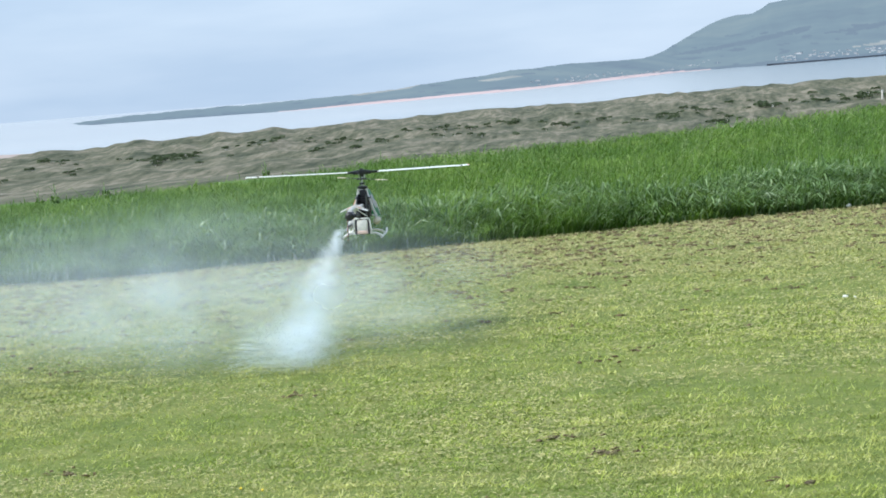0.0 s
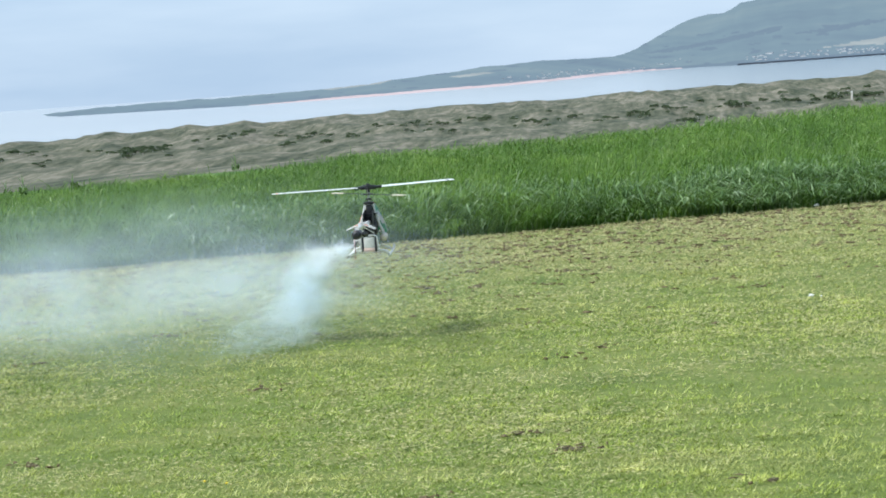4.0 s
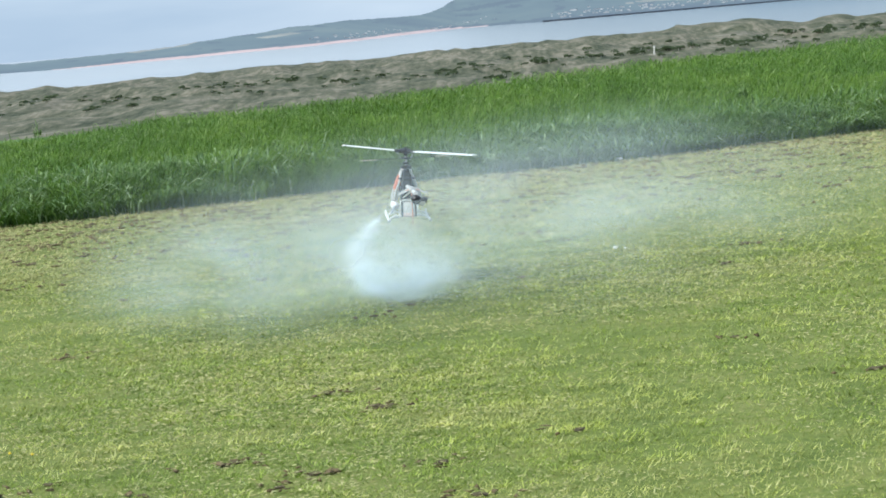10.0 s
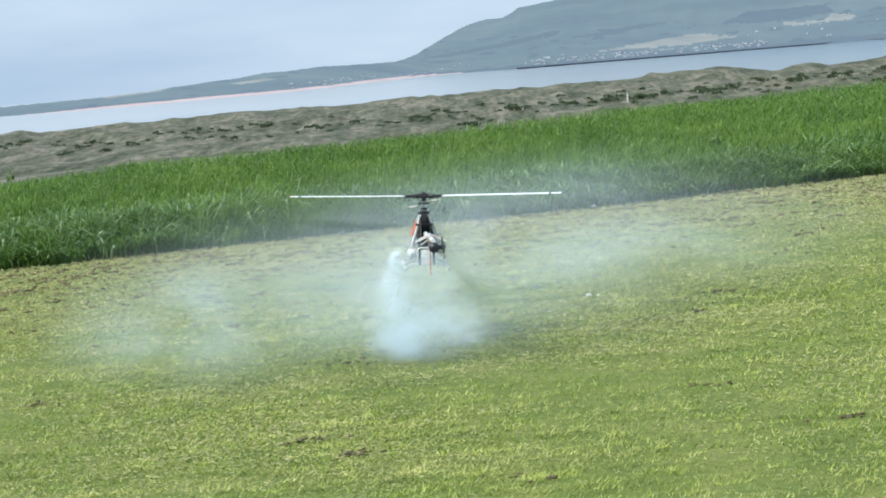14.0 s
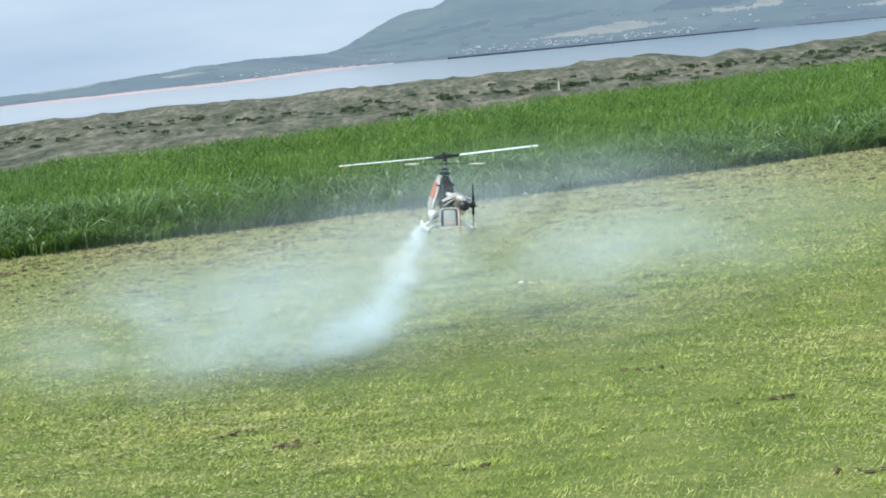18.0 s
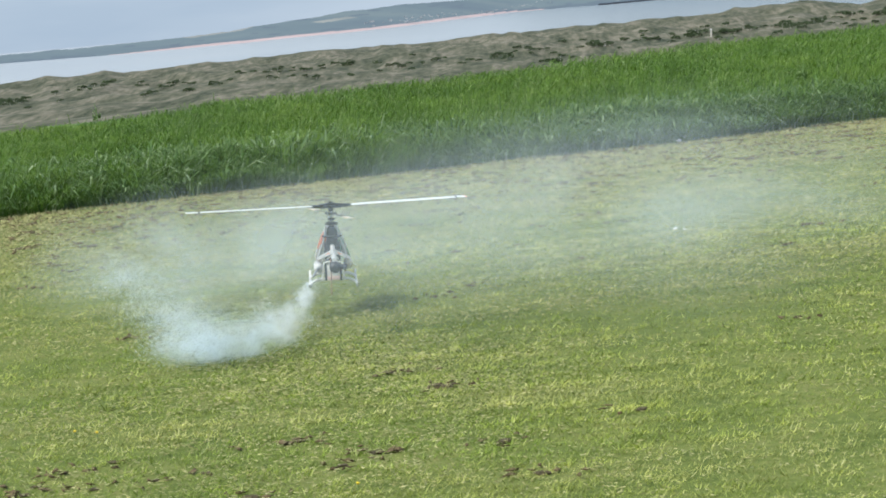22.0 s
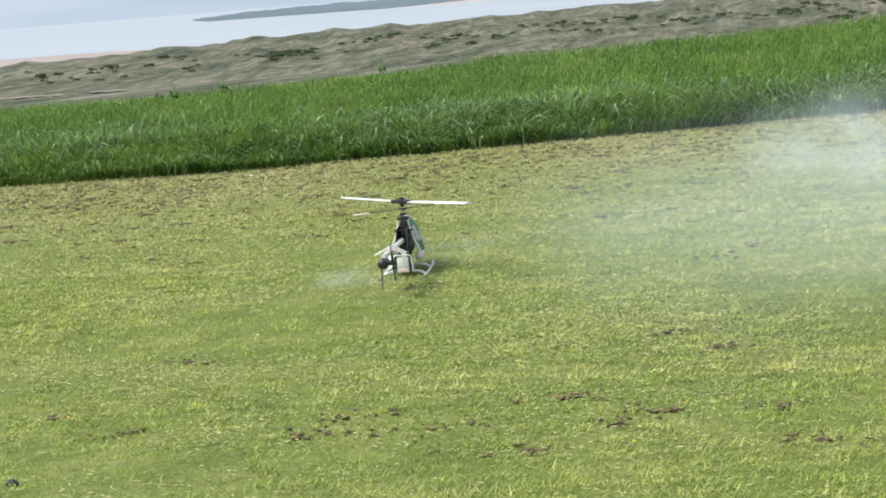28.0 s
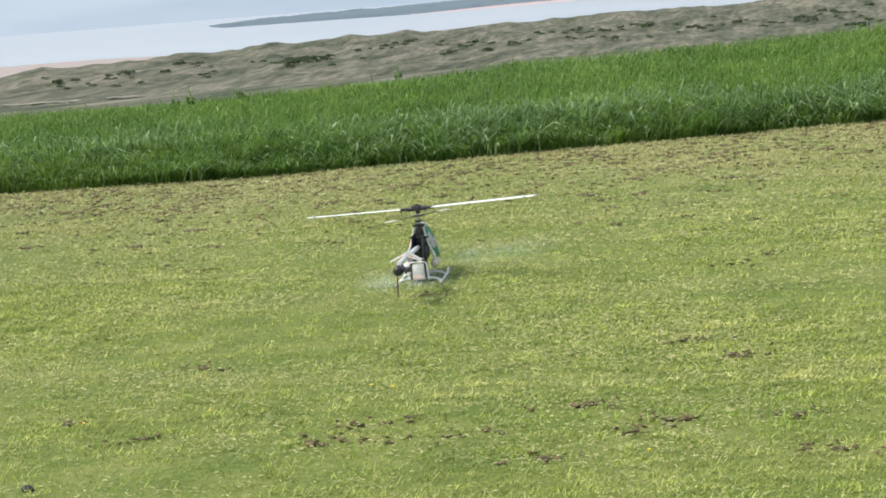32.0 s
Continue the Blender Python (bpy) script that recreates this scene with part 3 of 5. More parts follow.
def build_track():
    bm = bmesh.new()
    rows = []
    for a in np.arange(-34, -20.8, 0.25):
        p, r = place_at(a, -2.38 - 0.02 * (a + 24))
        w = 0.35 * (1 - sm(-22.6, -20.8, a)) + 0.16 + 0.3 * noise.noise((a * 1.5, 0, 0))
        rows.append([bm.verts.new((q * math.sin(radians(a)), q * math.cos(radians(a)), height(a, q) + 0.12)) for q in (r - w, r, r + w)])
    for a, b in zip(rows, rows[1:]):
        for k in range(2):
            bm.faces.new((a[k], a[k + 1], b[k + 1], b[k]))
    bmesh.ops.recalc_face_normals(bm, faces=bm.faces)
    ob = part("track", bm, SAND)
    tagged(ob, "pale sandy track along the foot of the dunes", "track", kind="structure")


build_ground()
build_track()
build_sea()
build_far_shore()

# ---- the model helicopter; its base is the ground under the mast, its nose points along +y ----
HUB_Z = 0.4125


def build_helicopter():
    heli = new("model_helicopter")
    tagged(heli, "white radio-controlled helicopter with orange and green canopy", "model helicopter")
    # canopy: a thin shell, open at the back, narrow at the top
    bm = bmesh.new()
    prof = [(0.0, 1.0), (0.10, 1.06), (0.20, 1.0), (0.29, 0.78), (0.355, 0.42), (0.38, 0.08)]
    rings = []
    for y, s in prof:
        ring = []
        for k in range(17):
            u = k / 16
            a = math.pi * (1.32 * u - 0.16)
            wide = 0.083 * s * (0.55 + 0.5 * (1 - math.sin(max(0, min(math.pi, a))))) if 0 < a < math.pi else 0.083 * s
            x = math.cos(a) * wide * 1.05
            z = 0.125 + (0.185 * s if a > 0 else 0.05) * math.sin(a) * (1.0 - 0.12 * (1 - s))
            ring.append(bm.verts.new((x, y - 0.005, z)))
        rings.append(ring)
    for a, b in zip(rings, rings[1:]):
        for k in range(16):
            f = bm.faces.new((a[k], a[k + 1], b[k + 1], b[k]))
            ring_no = rings.index(a)
            f.material_index = 1 if 11 <= k <= 12 else 0
            # a wavy green band on the other flank
            if 1 <= k <= 5 and (k + ring_no) % 4 in (1, 2):
                f.material_index = 2
    bmesh.ops.solidify(bm, geom=bm.faces[:], thickness=0.004)
    part("canopy", bm, [WHITE, ORANGE, GREEN], heli, "white canopy with orange and green bands, open at the back")
    # white lips that edge the open back of the canopy
    for side in (-1, 1):
        bm = bmesh.new()
        line = [(side * 0.028, -0.012, 0.302), (side * 0.036, -0.014, 0.26), (side * 0.050, -0.016, 0.21), (side * 0.068, -0.014, 0.16), (side * 0.080, -0.01, 0.12)]
        tube(bm, curve3(line, 5), [0.0055] * 5 + [0.0065] * 5 + [0.008] * 11, 8)
        part("canopy_edge", bm, WHITE if side > 0 else [WHITE], heli)
    # frame plates, engine, cooling shroud
    for side in (-1, 1):
        bm = bmesh.new()
        block(bm, (side * 0.027, -0.02, 0.19), (0.004, 0.24, 0.16), bevel=0.0012)
        block(bm, (side * 0.027, -0.10, 0.09), (0.004, 0.12, 0.09), bevel=0.0012)
        part("frame_plate", bm, DARK, heli, smooth=False)
    # dark shrouds that fill the canopy behind the engine
    bm = bmesh.new()
    block(bm, (0, 0.0, 0.165), (0.088, 0.16, 0.085), bevel=0.012)
    block(bm, (0, 0.01, 0.225), (0.062, 0.13, 0.06), bevel=0.010)
    block(bm, (0, 0.02, 0.275), (0.040, 0.10, 0.05), bevel=0.008)
    part("fan_shroud", bm, BLACK, heli, "black fan shroud inside the canopy")
    bm = bmesh.new()
    tube(bm, [(0, -0.06, 0.135), (0, -0.06, 0.15), (0, -0.06, 0.175), (0, -0.06, 0.19)], [0.040, 0.048, 0.048, 0.036], 16)
    for k in range(5):
        tube(bm, [(0, -0.06, 0.193 + 0.010 * k), (0, -0.06, 0.198 + 0.010 * k)], 0.030, 14)
    part("engine", bm, BLACK, heli, "black finned engine under its shroud")
    bm = bmesh.new()
    tube(bm, [(0, -0.015, 0.245), (0, -0.015, 0.253)], 0.05, 24)
    for k in range(24):
        a = 2 * math.pi * k / 24
        block(bm, (0.051 * math.cos(a), -0.015 + 0.051 * math.sin(a), 0.249), (0.004, 0.004, 0.008), (0, 0, math.degrees(a)))
    part("main_gear", bm, BLACK, heli)
    for side in (-1, 1):
        bm = bmesh.new()
        block(bm, (side * 0.014, 0.05, 0.262), (0.02, 0.04, 0.04), bevel=0.003)
        block(bm, (side * 0.014, 0.05, 0.286), (0.005, 0.03, 0.004))
        part("servo", bm, BLACK, heli)
    # fuel tank at the back, half full
    bm = bmesh.new()
    block(bm, (0.0, -0.125, 0.082), (0.070, 0.075, 0.070), bevel=0.010)
    tank = part("fuel_tank", bm, TANK, heli, "translucent white fuel tank, with a little pink fuel")
    bm = bmesh.new()
    block(bm, (0.0, -0.125, 0.038), (0.0695, 0.0745, 0.026), bevel=0.008)
    part("fuel", bm, FUEL, tank)
    for side in (-1, 1):
        bm = bmesh.new()
        block(bm, (side * 0.041, -0.12, 0.075), (0.010, 0.085, 0.10), bevel=0.002)
        part("tank_strap", bm, DARK, heli)
    # white tube bracket round the tank
    bm = bmesh.new()
    tube(bm, curve3([(-0.058, -0.155, 0.026), (-0.052, -0.16, 0.09), (-0.044, -0.16, 0.122), (0.0, -0.16, 0.126), (0.044, -0.16, 0.122), (0.052, -0.16, 0.09), (0.058, -0.155, 0.026)], 6), 0.0045, 8)
    part("tank_bracket", bm, WHITE, heli)
    # landing gear: two bowed struts and two skid tubes with upturned ends
    for y in (-0.13, 0.10):
        bm = bmesh.new()
        tube(bm, curve3([(-0.125, y, 0.006), (-0.095, y, 0.024), (-0.06, y, 0.030), (0.0, y, 0.031), (0.06, y, 0.030), (0.095, y, 0.024), (0.125, y, 0.006)], 6), 0.0075, 10)
        part("skid_strut", bm, WHITE, heli)
    for side in (-1, 1):
        bm = bmesh.new()
        tube(bm, curve3([(side * 0.125, -0.23, 0.008), (side * 0.125, -0.1, 0.007), (side * 0.125, 0.1, 0.007), (side * 0.125, 0.17, 0.009), (side * 0.125, 0.215, 0.028)], 6), 0.007, 10)
        skid = part("skid_tube", bm, WHITE, heli)
        bm = bmesh.new()
        tube(bm, [(side * 0.125, -0.238, 0.009), (side * 0.125, -0.228, 0.009)], 0.0085, 10)
        part("skid_cap", bm, STEEL, skid)
    # silencer and smoke pipe on the left flank
    bm = bmesh.new()
    tube(bm, [(-0.078, -0.10, 0.085), (-0.078, -0.085, 0.085), (-0.078, 0.05, 0.085), (-0.078, 0.065, 0.085)], [0.012, 0.026, 0.026, 0.012], 14)
    muffler = part("muffler", bm, WHITE, heli, "white-cased silencer")
    bm = bmesh.new()
    tube(bm, curve3([(-0.078, -0.10, 0.085), (-0.09, -0.13, 0.075), (-0.11, -0.15, 0.05)], 5), 0.007, 10)
    part("exhaust_pipe", bm, STEEL, muffler)
    bm = bmesh.new()
    tube(bm, [(0.085, -0.09, 0.10), (0.085, -0.07, 0.10), (0.082, 0.04, 0.10), (0.08, 0.06, 0.10)], [0.012, 0.023, 0.023, 0.010], 14)
    part("smoke_canister", bm, CREAM, heli, "pale round smoke fluid canister")
    # tail boom with braces
    bm = bmesh.new()
    tube(bm, [(0, -0.04, 0.2), (0, -0.4, 0.213), (0, -0.86, 0.229)], 0.0130, 14)
    part("tail_boom", bm, WHITE, heli)
    for side in (-1, 1):
        bm = bmesh.new()
        tube(bm, [(side * 0.03, -0.10, 0.135), (side * 0.008, -0.52, 0.209)], 0.0035, 8)
        part("boom_brace", bm, WHITE, heli)
    bm = bmesh.new()
    block(bm, (0, -0.55, 0.219), (0.032, 0.05, 0.030), bevel=0.005)
    part("boom_clamp", bm, WHITE, heli)
    # drooping stabiliser and the fin that guards the tail rotor
    for side in (-1, 1):
        bm = bmesh.new()
        vs = [(0.0, -0.50, 0.242), (side * 0.062, -0.55, 0.217), (side * 0.086, -0.58, 0.207), (side * 0.086, -0.635, 0.203), (side * 0.062, -0.64, 0.211), (0.0, -0.645, 0.238)]
        up = [bm.verts.new(v) for v in vs]
        bm.faces.new(up)
        bmesh.ops.solidify(bm, geom=bm.faces[:], thickness=0.005)
        stab = part("stabiliser", bm, WHITE, heli, smooth=False)
        bm = bmesh.new()
        block(bm, (side * 0.03, -0.60, 0.2258), (0.022, 0.02, 0.0075), (0, side * 21, 0))
        part("orange_stripe", bm, ORANGE, stab)
    fin = None
    for name, mat, x0, x1 in (("tail_fin", DARK, -0.0200, -0.0175), ("fin_face", ORANGE, -0.0212, -0.0202)):
        bm = bmesh.new()
        outline = [(-0.79, 0.232), (-0.82, 0.232), (-0.855, 0.11), (-0.855, 0.05), (-0.835, 0.05), (-0.82, 0.11)]
        a, b = [[bm.verts.new((x, y, z)) for y, z in outline] for x in (x0, x1)]
        bm.faces.new(a)
        bm.faces.new(b[::-1])
        for k in range(6):
            bm.faces.new((a[k], b[k], b[(k + 1) % 6], a[(k + 1) % 6]))
        bmesh.ops.recalc_face_normals(bm, faces=bm.faces)
        ob = part(name, bm, mat, fin or heli, "" if fin else "thin dark fin with an orange outer face", smooth=False)
        fin = fin or ob
    # tail gearbox and tail rotor
    bm = bmesh.new()
    tube(bm, [(0, -0.80, 0.197), (0, -0.815, 0.197), (0, -0.90, 0.197), (0, -0.915, 0.197)], [0.016, 0.027, 0.027, 0.013], 16)
    tube(bm, [(-0.012, -0.865, 0.197), (0.045, -0.865, 0.197)], 0.012, 12)
    part("tail_gearbox", bm, BLACK, heli, "black tail gearbox")
    tail = new("tail_rotor")
    tail.parent = heli
    bm = bmesh.new()
    tube(bm, [(-0.012, 0, 0), (0.012, 0, 0)], 0.014, 12)
    part("tail_hub", bm, BLACK, tail)
    for s in (-1, 1):
        bm = bmesh.new()
        block(bm, (0, 0, s * 0.03), (0.012, 0.016, 0.045), bevel=0.003)
        block(bm, (0, 0, s * 0.075), (0.004, 0.022, 0.075), (0, 0, 8 * s), bevel=0.0016)
        part("tail_blade", bm, BLACK, tail)
    # mast, swashplate, links
    bm = bmesh.new()
    tube(bm, [(0, 0, 0.15), (0, 0, HUB_Z - 0.01)], 0.0065, 12)
    part("mast", bm, STEEL, heli)
    bm = bmesh.new()
    tube(bm, [(0, 0, 0.305), (0, 0, 0.309), (0, 0, 0.321), (0, 0, 0.326)], [0.020, 0.030, 0.030, 0.018], 18)
    tube(bm, [(0, 0, 0.334), (0, 0, 0.346)], 0.019, 16)
    for k in range(4):
        a = math.pi / 2 * k + 0.5
        tube(bm, [(0.03 * math.cos(a), 0.03 * math.sin(a), 0.316), (0.037 * math.cos(a), 0.037 * math.sin(a), 0.316)], 0.005, 8)
    part("swashplate", bm, BLACK, heli)
    for side in (-1, 1):
        bm = bmesh.new()
        tube(bm, [(side * 0.030, 0.012, 0.262), (side * 0.033, 0.010, 0.315)], 0.0022, 6)
        part("push_rod", bm, STEEL, heli)
    # main rotor
    rotor = new("main_rotor")
    rotor.parent = heli
    bm = bmesh.new()
    block(bm, (0, 0, 0.002), (0.056, 0.034, 0.030), bevel=0.006)
    tube(bm, [(0, 0, -0.03), (0, 0, 0.024)], 0.0125, 14)
    part("rotor_head", bm, BLACK, rotor)
    for s in (-1, 1):
        bm = bmesh.new()
        tube(bm, [(s * 0.026, 0, 0), (s * 0.034, 0, 0), (s * 0.062, 0, 0), (s * 0.066, 0, 0)], [0.010, 0.014, 0.013, 0.009], 12)
        block(bm, (s * 0.090, 0, 0), (0.056, 0.030, 0.016), bevel=0.004)
        block(bm, (s * 0.048, s * 0.026, -0.004), (0.012, 0.03, 0.008), bevel=0.002)
        part("blade_grip", bm, BLACK, rotor)
        # blade: cambered section, slight upward cone, banded tip
        bm = bmesh.new()
        chord = 0.058
        secs = []
        for x, c, lift in ((0.108, 0.7, 0), (0.14, 1, 0.001), (0.4, 1, 0.003), (0.74, 1, 0.006), (0.752, 1, 0.0062), (0.775, 1, 0.0064), (0.80, 0.96, 0.0066), (0.81, 0.8, 0.0067)):
            row = []
            for v, h in ((-0.5, 0), (-0.3, 0.0045), (0.0, 0.005), (0.3, 0.003), (0.5, 0), (0.3, -0.002), (0.0, -0.003), (-0.3, -0.003)):
                row.append(bm.verts.new((s * x, -s * v * chord * c, h + lift + (v * -0.04) * chord)))
            secs.append(row)
        for i, (a, b) in enumerate(zip(secs, secs[1:])):
            for k in range(8):
                f = bm.faces.new((a[k], a[(k + 1) % 8], b[(k + 1) % 8], b[k]))
                f.material_index = 1 if i == 3 else (2 if i > 5 and s > 0 else 0)
        bm.faces.new(secs[0])
        bm.faces.new(secs[-1])
        bmesh.ops.recalc_face_normals(bm, faces=bm.faces)
        part("rotor_blade", bm, [BLADE_WHITE, DARK, ORANGE], rotor, "white rotor blade with a dark band near the tip")
    # flybar below the blades, across them
    bm = bmesh.new()
    tube(bm, [(0, -0.30, -0.042), (0, 0.30, -0.042)], 0.0022, 8)
    block(bm, (0, 0, -0.042), (0.06, 0.03, 0.010), bevel=0.003)
    fly = part("flybar", bm, DARK, rotor)
    for s in (-1, 1):
        bm = bmesh.new()
        block(bm, (0, s * 0.258, -0.042), (0.042, 0.095, 0.004), (0, 3, 0), bevel=0.0015)
        part("paddle", bm, CREAM, fly)
        bm = bmesh.new()
        tube(bm, [(s * 0.028, 0.02 * s, -0.042), (s * 0.045, 0.036 * s, -0.004)], 0.0022, 6)
        part("mixer_link", bm, STEEL, rotor)
    # whip aerial
    bm = bmesh.new()
    tube(bm, [(-0.032, -0.08, 0.12), (-0.036, -0.095, 0.235)], [0.0014, 0.0009], 6)
    part("aerial", bm, DARK, heli)
    return heli, rotor, tail


heli, main_rotor, tail_rotor = build_helicopter()


# ---- smoke: clouds of tiny droplets that drift as rigid puffs ----
def cloud_mesh(name, size, cover, drop, seed, mat, lobes=7, squash=(1, 1, 1), wisp=0.3):
    """Droplets in a heap of rounded billows, each thinning outwards."""
    rng = np.random.default_rng(seed)
    n = int(cover * 2 * math.pi * size * size / (0.2165 * drop * drop)) // lobes
    out = []
    for k in range(lobes):
        i = np.arange(1, n + 1)
        u = np.mod(0.5 + rng.random() + i * 0.7548776662466927, 1)
        v = np.mod(0.5 + rng.random() + i * 0.5698402909980532, 1)
        r, th = np.sqrt(-2 * np.log(1 - u * 0.985)), 2 * np.pi * v
        wide = rng.uniform(0.38, 0.85)
        way, far = rng.uniform(0, 6.28), rng.uniform(0.2, 1.25)
        x, z = r * np.cos(th) * wide + far * np.cos(way), r * np.sin(th) * wide + far * np.sin(way)
        for amp, fr in ((wisp, 1.3), (wisp * 0.5, 2.9), (wisp * 0.25, 5.7)):
            a = rng.uniform(0, 6.28, 6)
            dx = np.sin(fr * (x * 0.8 + z * 1.3) + a[0]) + np.sin(fr * (1.4 * z - 0.5 * x) + a[1])
            dz = np.sin(fr * (x * 1.2 - z * 0.6) + a[2]) + np.sin(fr * (1.1 * x + 0.7 * z) + a[3])
            x, z = x + amp * dx * 0.5, z + amp * dz * 0.5
        y = rng.normal(0, 0.7) + rng.normal(0, wide, n)
        out.append(np.stack([x, y, z], 1))
    p = np.concatenate(out) * size * np.array(squash)
    # what would sink into the grass rolls up again
    low = -0.09
    p[:, 2] = np.where(p[:, 2] < low, 2 * low - p[:, 2], p[:, 2])
    n = len(p)
    # droplets are turned between the sun and the viewer, to brighten the smoke
    up = np.array(SUN_FROM) + np.array([0.0, -0.65, -0.1]) + rng.normal(0, 0.3, (n, 3))
    up /= np.linalg.norm(up, axis=1, keepdims=True)
    e1 = np.cross(up, np.array([0.3, 0.9, -0.2]))
    e1 /= np.linalg.norm(e1, axis=1, keepdims=True)
    e2 = np.cross(up, e1)
    turn = rng.uniform(0, 6.28, n)
    corner = [drop * 0.62 * (np.cos(turn + a)[:, None] * e1 + np.sin(turn + a)[:, None] * e2) for a in (0, 2.094, 4.189)]
    verts = np.stack([p + c for c in corner], 1).reshape(-1, 3)
    return from_arrays(name, verts, np.arange(3 * n).reshape(n, 3), mat)


def veil_mesh(name, seed, mat):
    """A thin billow of smoke that creeps over the grass in front and curls up behind."""
    bm = bmesh.new()
    nu, nv = 44, 26
    rows = []
    for j in range(nv + 1):
        v = j / nv
        row = []
        for i in range(nu + 1):
            u = 2 * i / nu - 1
            k = noise.noise((u * 2.2 + seed, v * 2.0, 0.5)) + 0.5 * noise.noise((u * 5.0, v * 4.0 + seed, 2.5))
            row.append(bm.verts.new((1.02 * u, -0.95 + 1.15 * v + 0.10 * k * v + 0.25 * u * u, 0.035 + 0.72 * v ** 2.2 + 0.05 * abs(k) * v)))
        rows.append(row)
    for a, b in zip(rows, rows[1:]):
        for i in range(nu):
            bm.faces.new((a[i], a[i + 1], b[i + 1], b[i])).smooth = True
    me = bpy.data.meshes.new(name)
    bm.to_mesh(me)
    bm.free()
    me.materials.append(mat)
    return me


PLUME_PUFFS, LOW_PUFFS, FAR_PUFFS = 24, 2, 2


def build_smoke():
    smoke = new("exhaust_smoke")
    tagged(smoke, "thin bluish-white smoke blown down and along the grass", "smoke")
    plume, haze, wisps = [], [], []
    for i in range(PLUME_PUFFS):
        s = i / (PLUME_PUFFS - 1)
        lump = (1.0, 1.25, 0.8, 1.1)[i % 4]
        ob = new("puff", cloud_mesh("puff", (0.020 + 0.12 * s ** 1.25) * lump, (0.46 - 0.41 * s ** 0.42) / lump, 0.0014, 20 + i, SMOKE if s < 0.4 else THIN_SMOKE, 7, (1.1, 1, 1 - 0.15 * s)))
        ob.parent = smoke
        plume.append(ob)
    for i in range(LOW_PUFFS):
        ob = new("haze_puff", veil_mesh("haze_puff", 60 + i, HAZE_NEAR))
        ob.scale = 1.35, 1.5, 1.2
        ob.parent = smoke
        haze.append(ob)
    for i in range(FAR_PUFFS):
        ob = new("haze_puff", veil_mesh("haze_puff", 90 + i, HAZE_FAR))
        ob.scale = 2.7, 2.9, 1.7
        ob.parent = smoke
        haze.append(ob)
    for i in range(4):
        ob = new("haze_puff", cloud_mesh("haze_puff", 0.09, 0.034, 0.0013, 120 + i, THIN_SMOKE, 5, (1.5, 1.0, 0.45)))
        ob.parent = smoke
        wisps.append(ob)
    return plume, haze, wisps


plume_puffs, haze_puffs, low_wisps = build_smoke()


# ---- grass ----
def sample_polar(rng, n, lo, hi, power, az0, az1):
    """Random headings and distances, denser near by; lo and hi are tables by heading or numbers."""
    az = rng.uniform(az0, az1, n)
    a = np.interp(az, *zip(*lo)) if isinstance(lo, list) else np.full(n, lo)
    b = np.interp(az, *zip(*hi)) if isinstance(hi, list) else np.full(n, hi)
    u = rng.uniform(0, 1, n)
    k = power + 1
    r = (a ** k + u * (b ** k - a ** k)) ** (1 / k)
    return az, r


def build_lawn():
    rng = np.random.default_rng(5)
    # scattered tufts, and loose blades between them
    tufts, each, loose = 56000, 9, 250000
    ta, tr = sample_polar(rng, tufts, 4.9, [(a, d + 0.2) for a, d in EDGE], -0.45, -28.5, 23)
    tx, ty = np.repeat(tr * np.sin(np.radians(ta)), each), np.repeat(tr * np.cos(np.radians(ta)), each)
    spread = np.repeat(rng.uniform(0.008, 0.03, tufts), each)
    vigour = np.concatenate([np.repeat(rng.uniform(0.8, 1.5, tufts), each), np.full(loose, 0.8)])
    la, lr = sample_polar(rng, loose, 4.9, [(a, d + 0.2) for a, d in EDGE], -0.1, -28.5, 23)
    x = np.concatenate([tx + rng.normal(0, 1, tufts * each) * spread, lr * np.sin(np.radians(la))])
    y = np.concatenate([ty + rng.normal(0, 1, tufts * each) * spread, lr * np.cos(np.radians(la))])
    n, r = len(x), np.hypot(x, y)
    hump = np.array([noise.noise((a * 5.0, b * 9.0, 3.0)) + 0.7 * noise.noise((a * 14.0, b * 22.0, 6.0)) for a, b in zip(x.tolist(), y.tolist())])
    size = (0.014 + 0.024 * rng.random(n) ** 1.5) * vigour * (1 + 0.012 * (r - 5)) * np.clip(1 + 0.7 * hump, 0.4, 1.35)
    wide = 0.0022 * (1 + 0.10 * (r - 5)) * rng.uniform(0.7, 1.4, n)
    turn = np.where(rng.random(n) < 0.6, 0.15, np.pi + 0.15) + rng.normal(0, 0.75, n)
    lean = np.radians(rng.uniform(34, 88, n))
    face = turn + rng.normal(0, 0.6, n)
    tip = np.stack([np.cos(turn) * np.sin(lean), np.sin(turn) * np.sin(lean), np.cos(lean)], 1) * size[:, None]
    side = np.stack([-np.sin(face), np.cos(face), 0 * face], 1) * wide[:, None]
    base = np.stack([x, y, np.full(n, -0.004)], 1)
    verts = np.stack([base - side, base + side, base + tip], 1).reshape(-1, 3)
    ob = new("lawn_grass", from_arrays("lawn_grass", verts, np.arange(3 * n).reshape(n, 3), LAWN))
    tagged(ob, "short mown grass, yellow-green and strawy", "grass", kind="stuff")


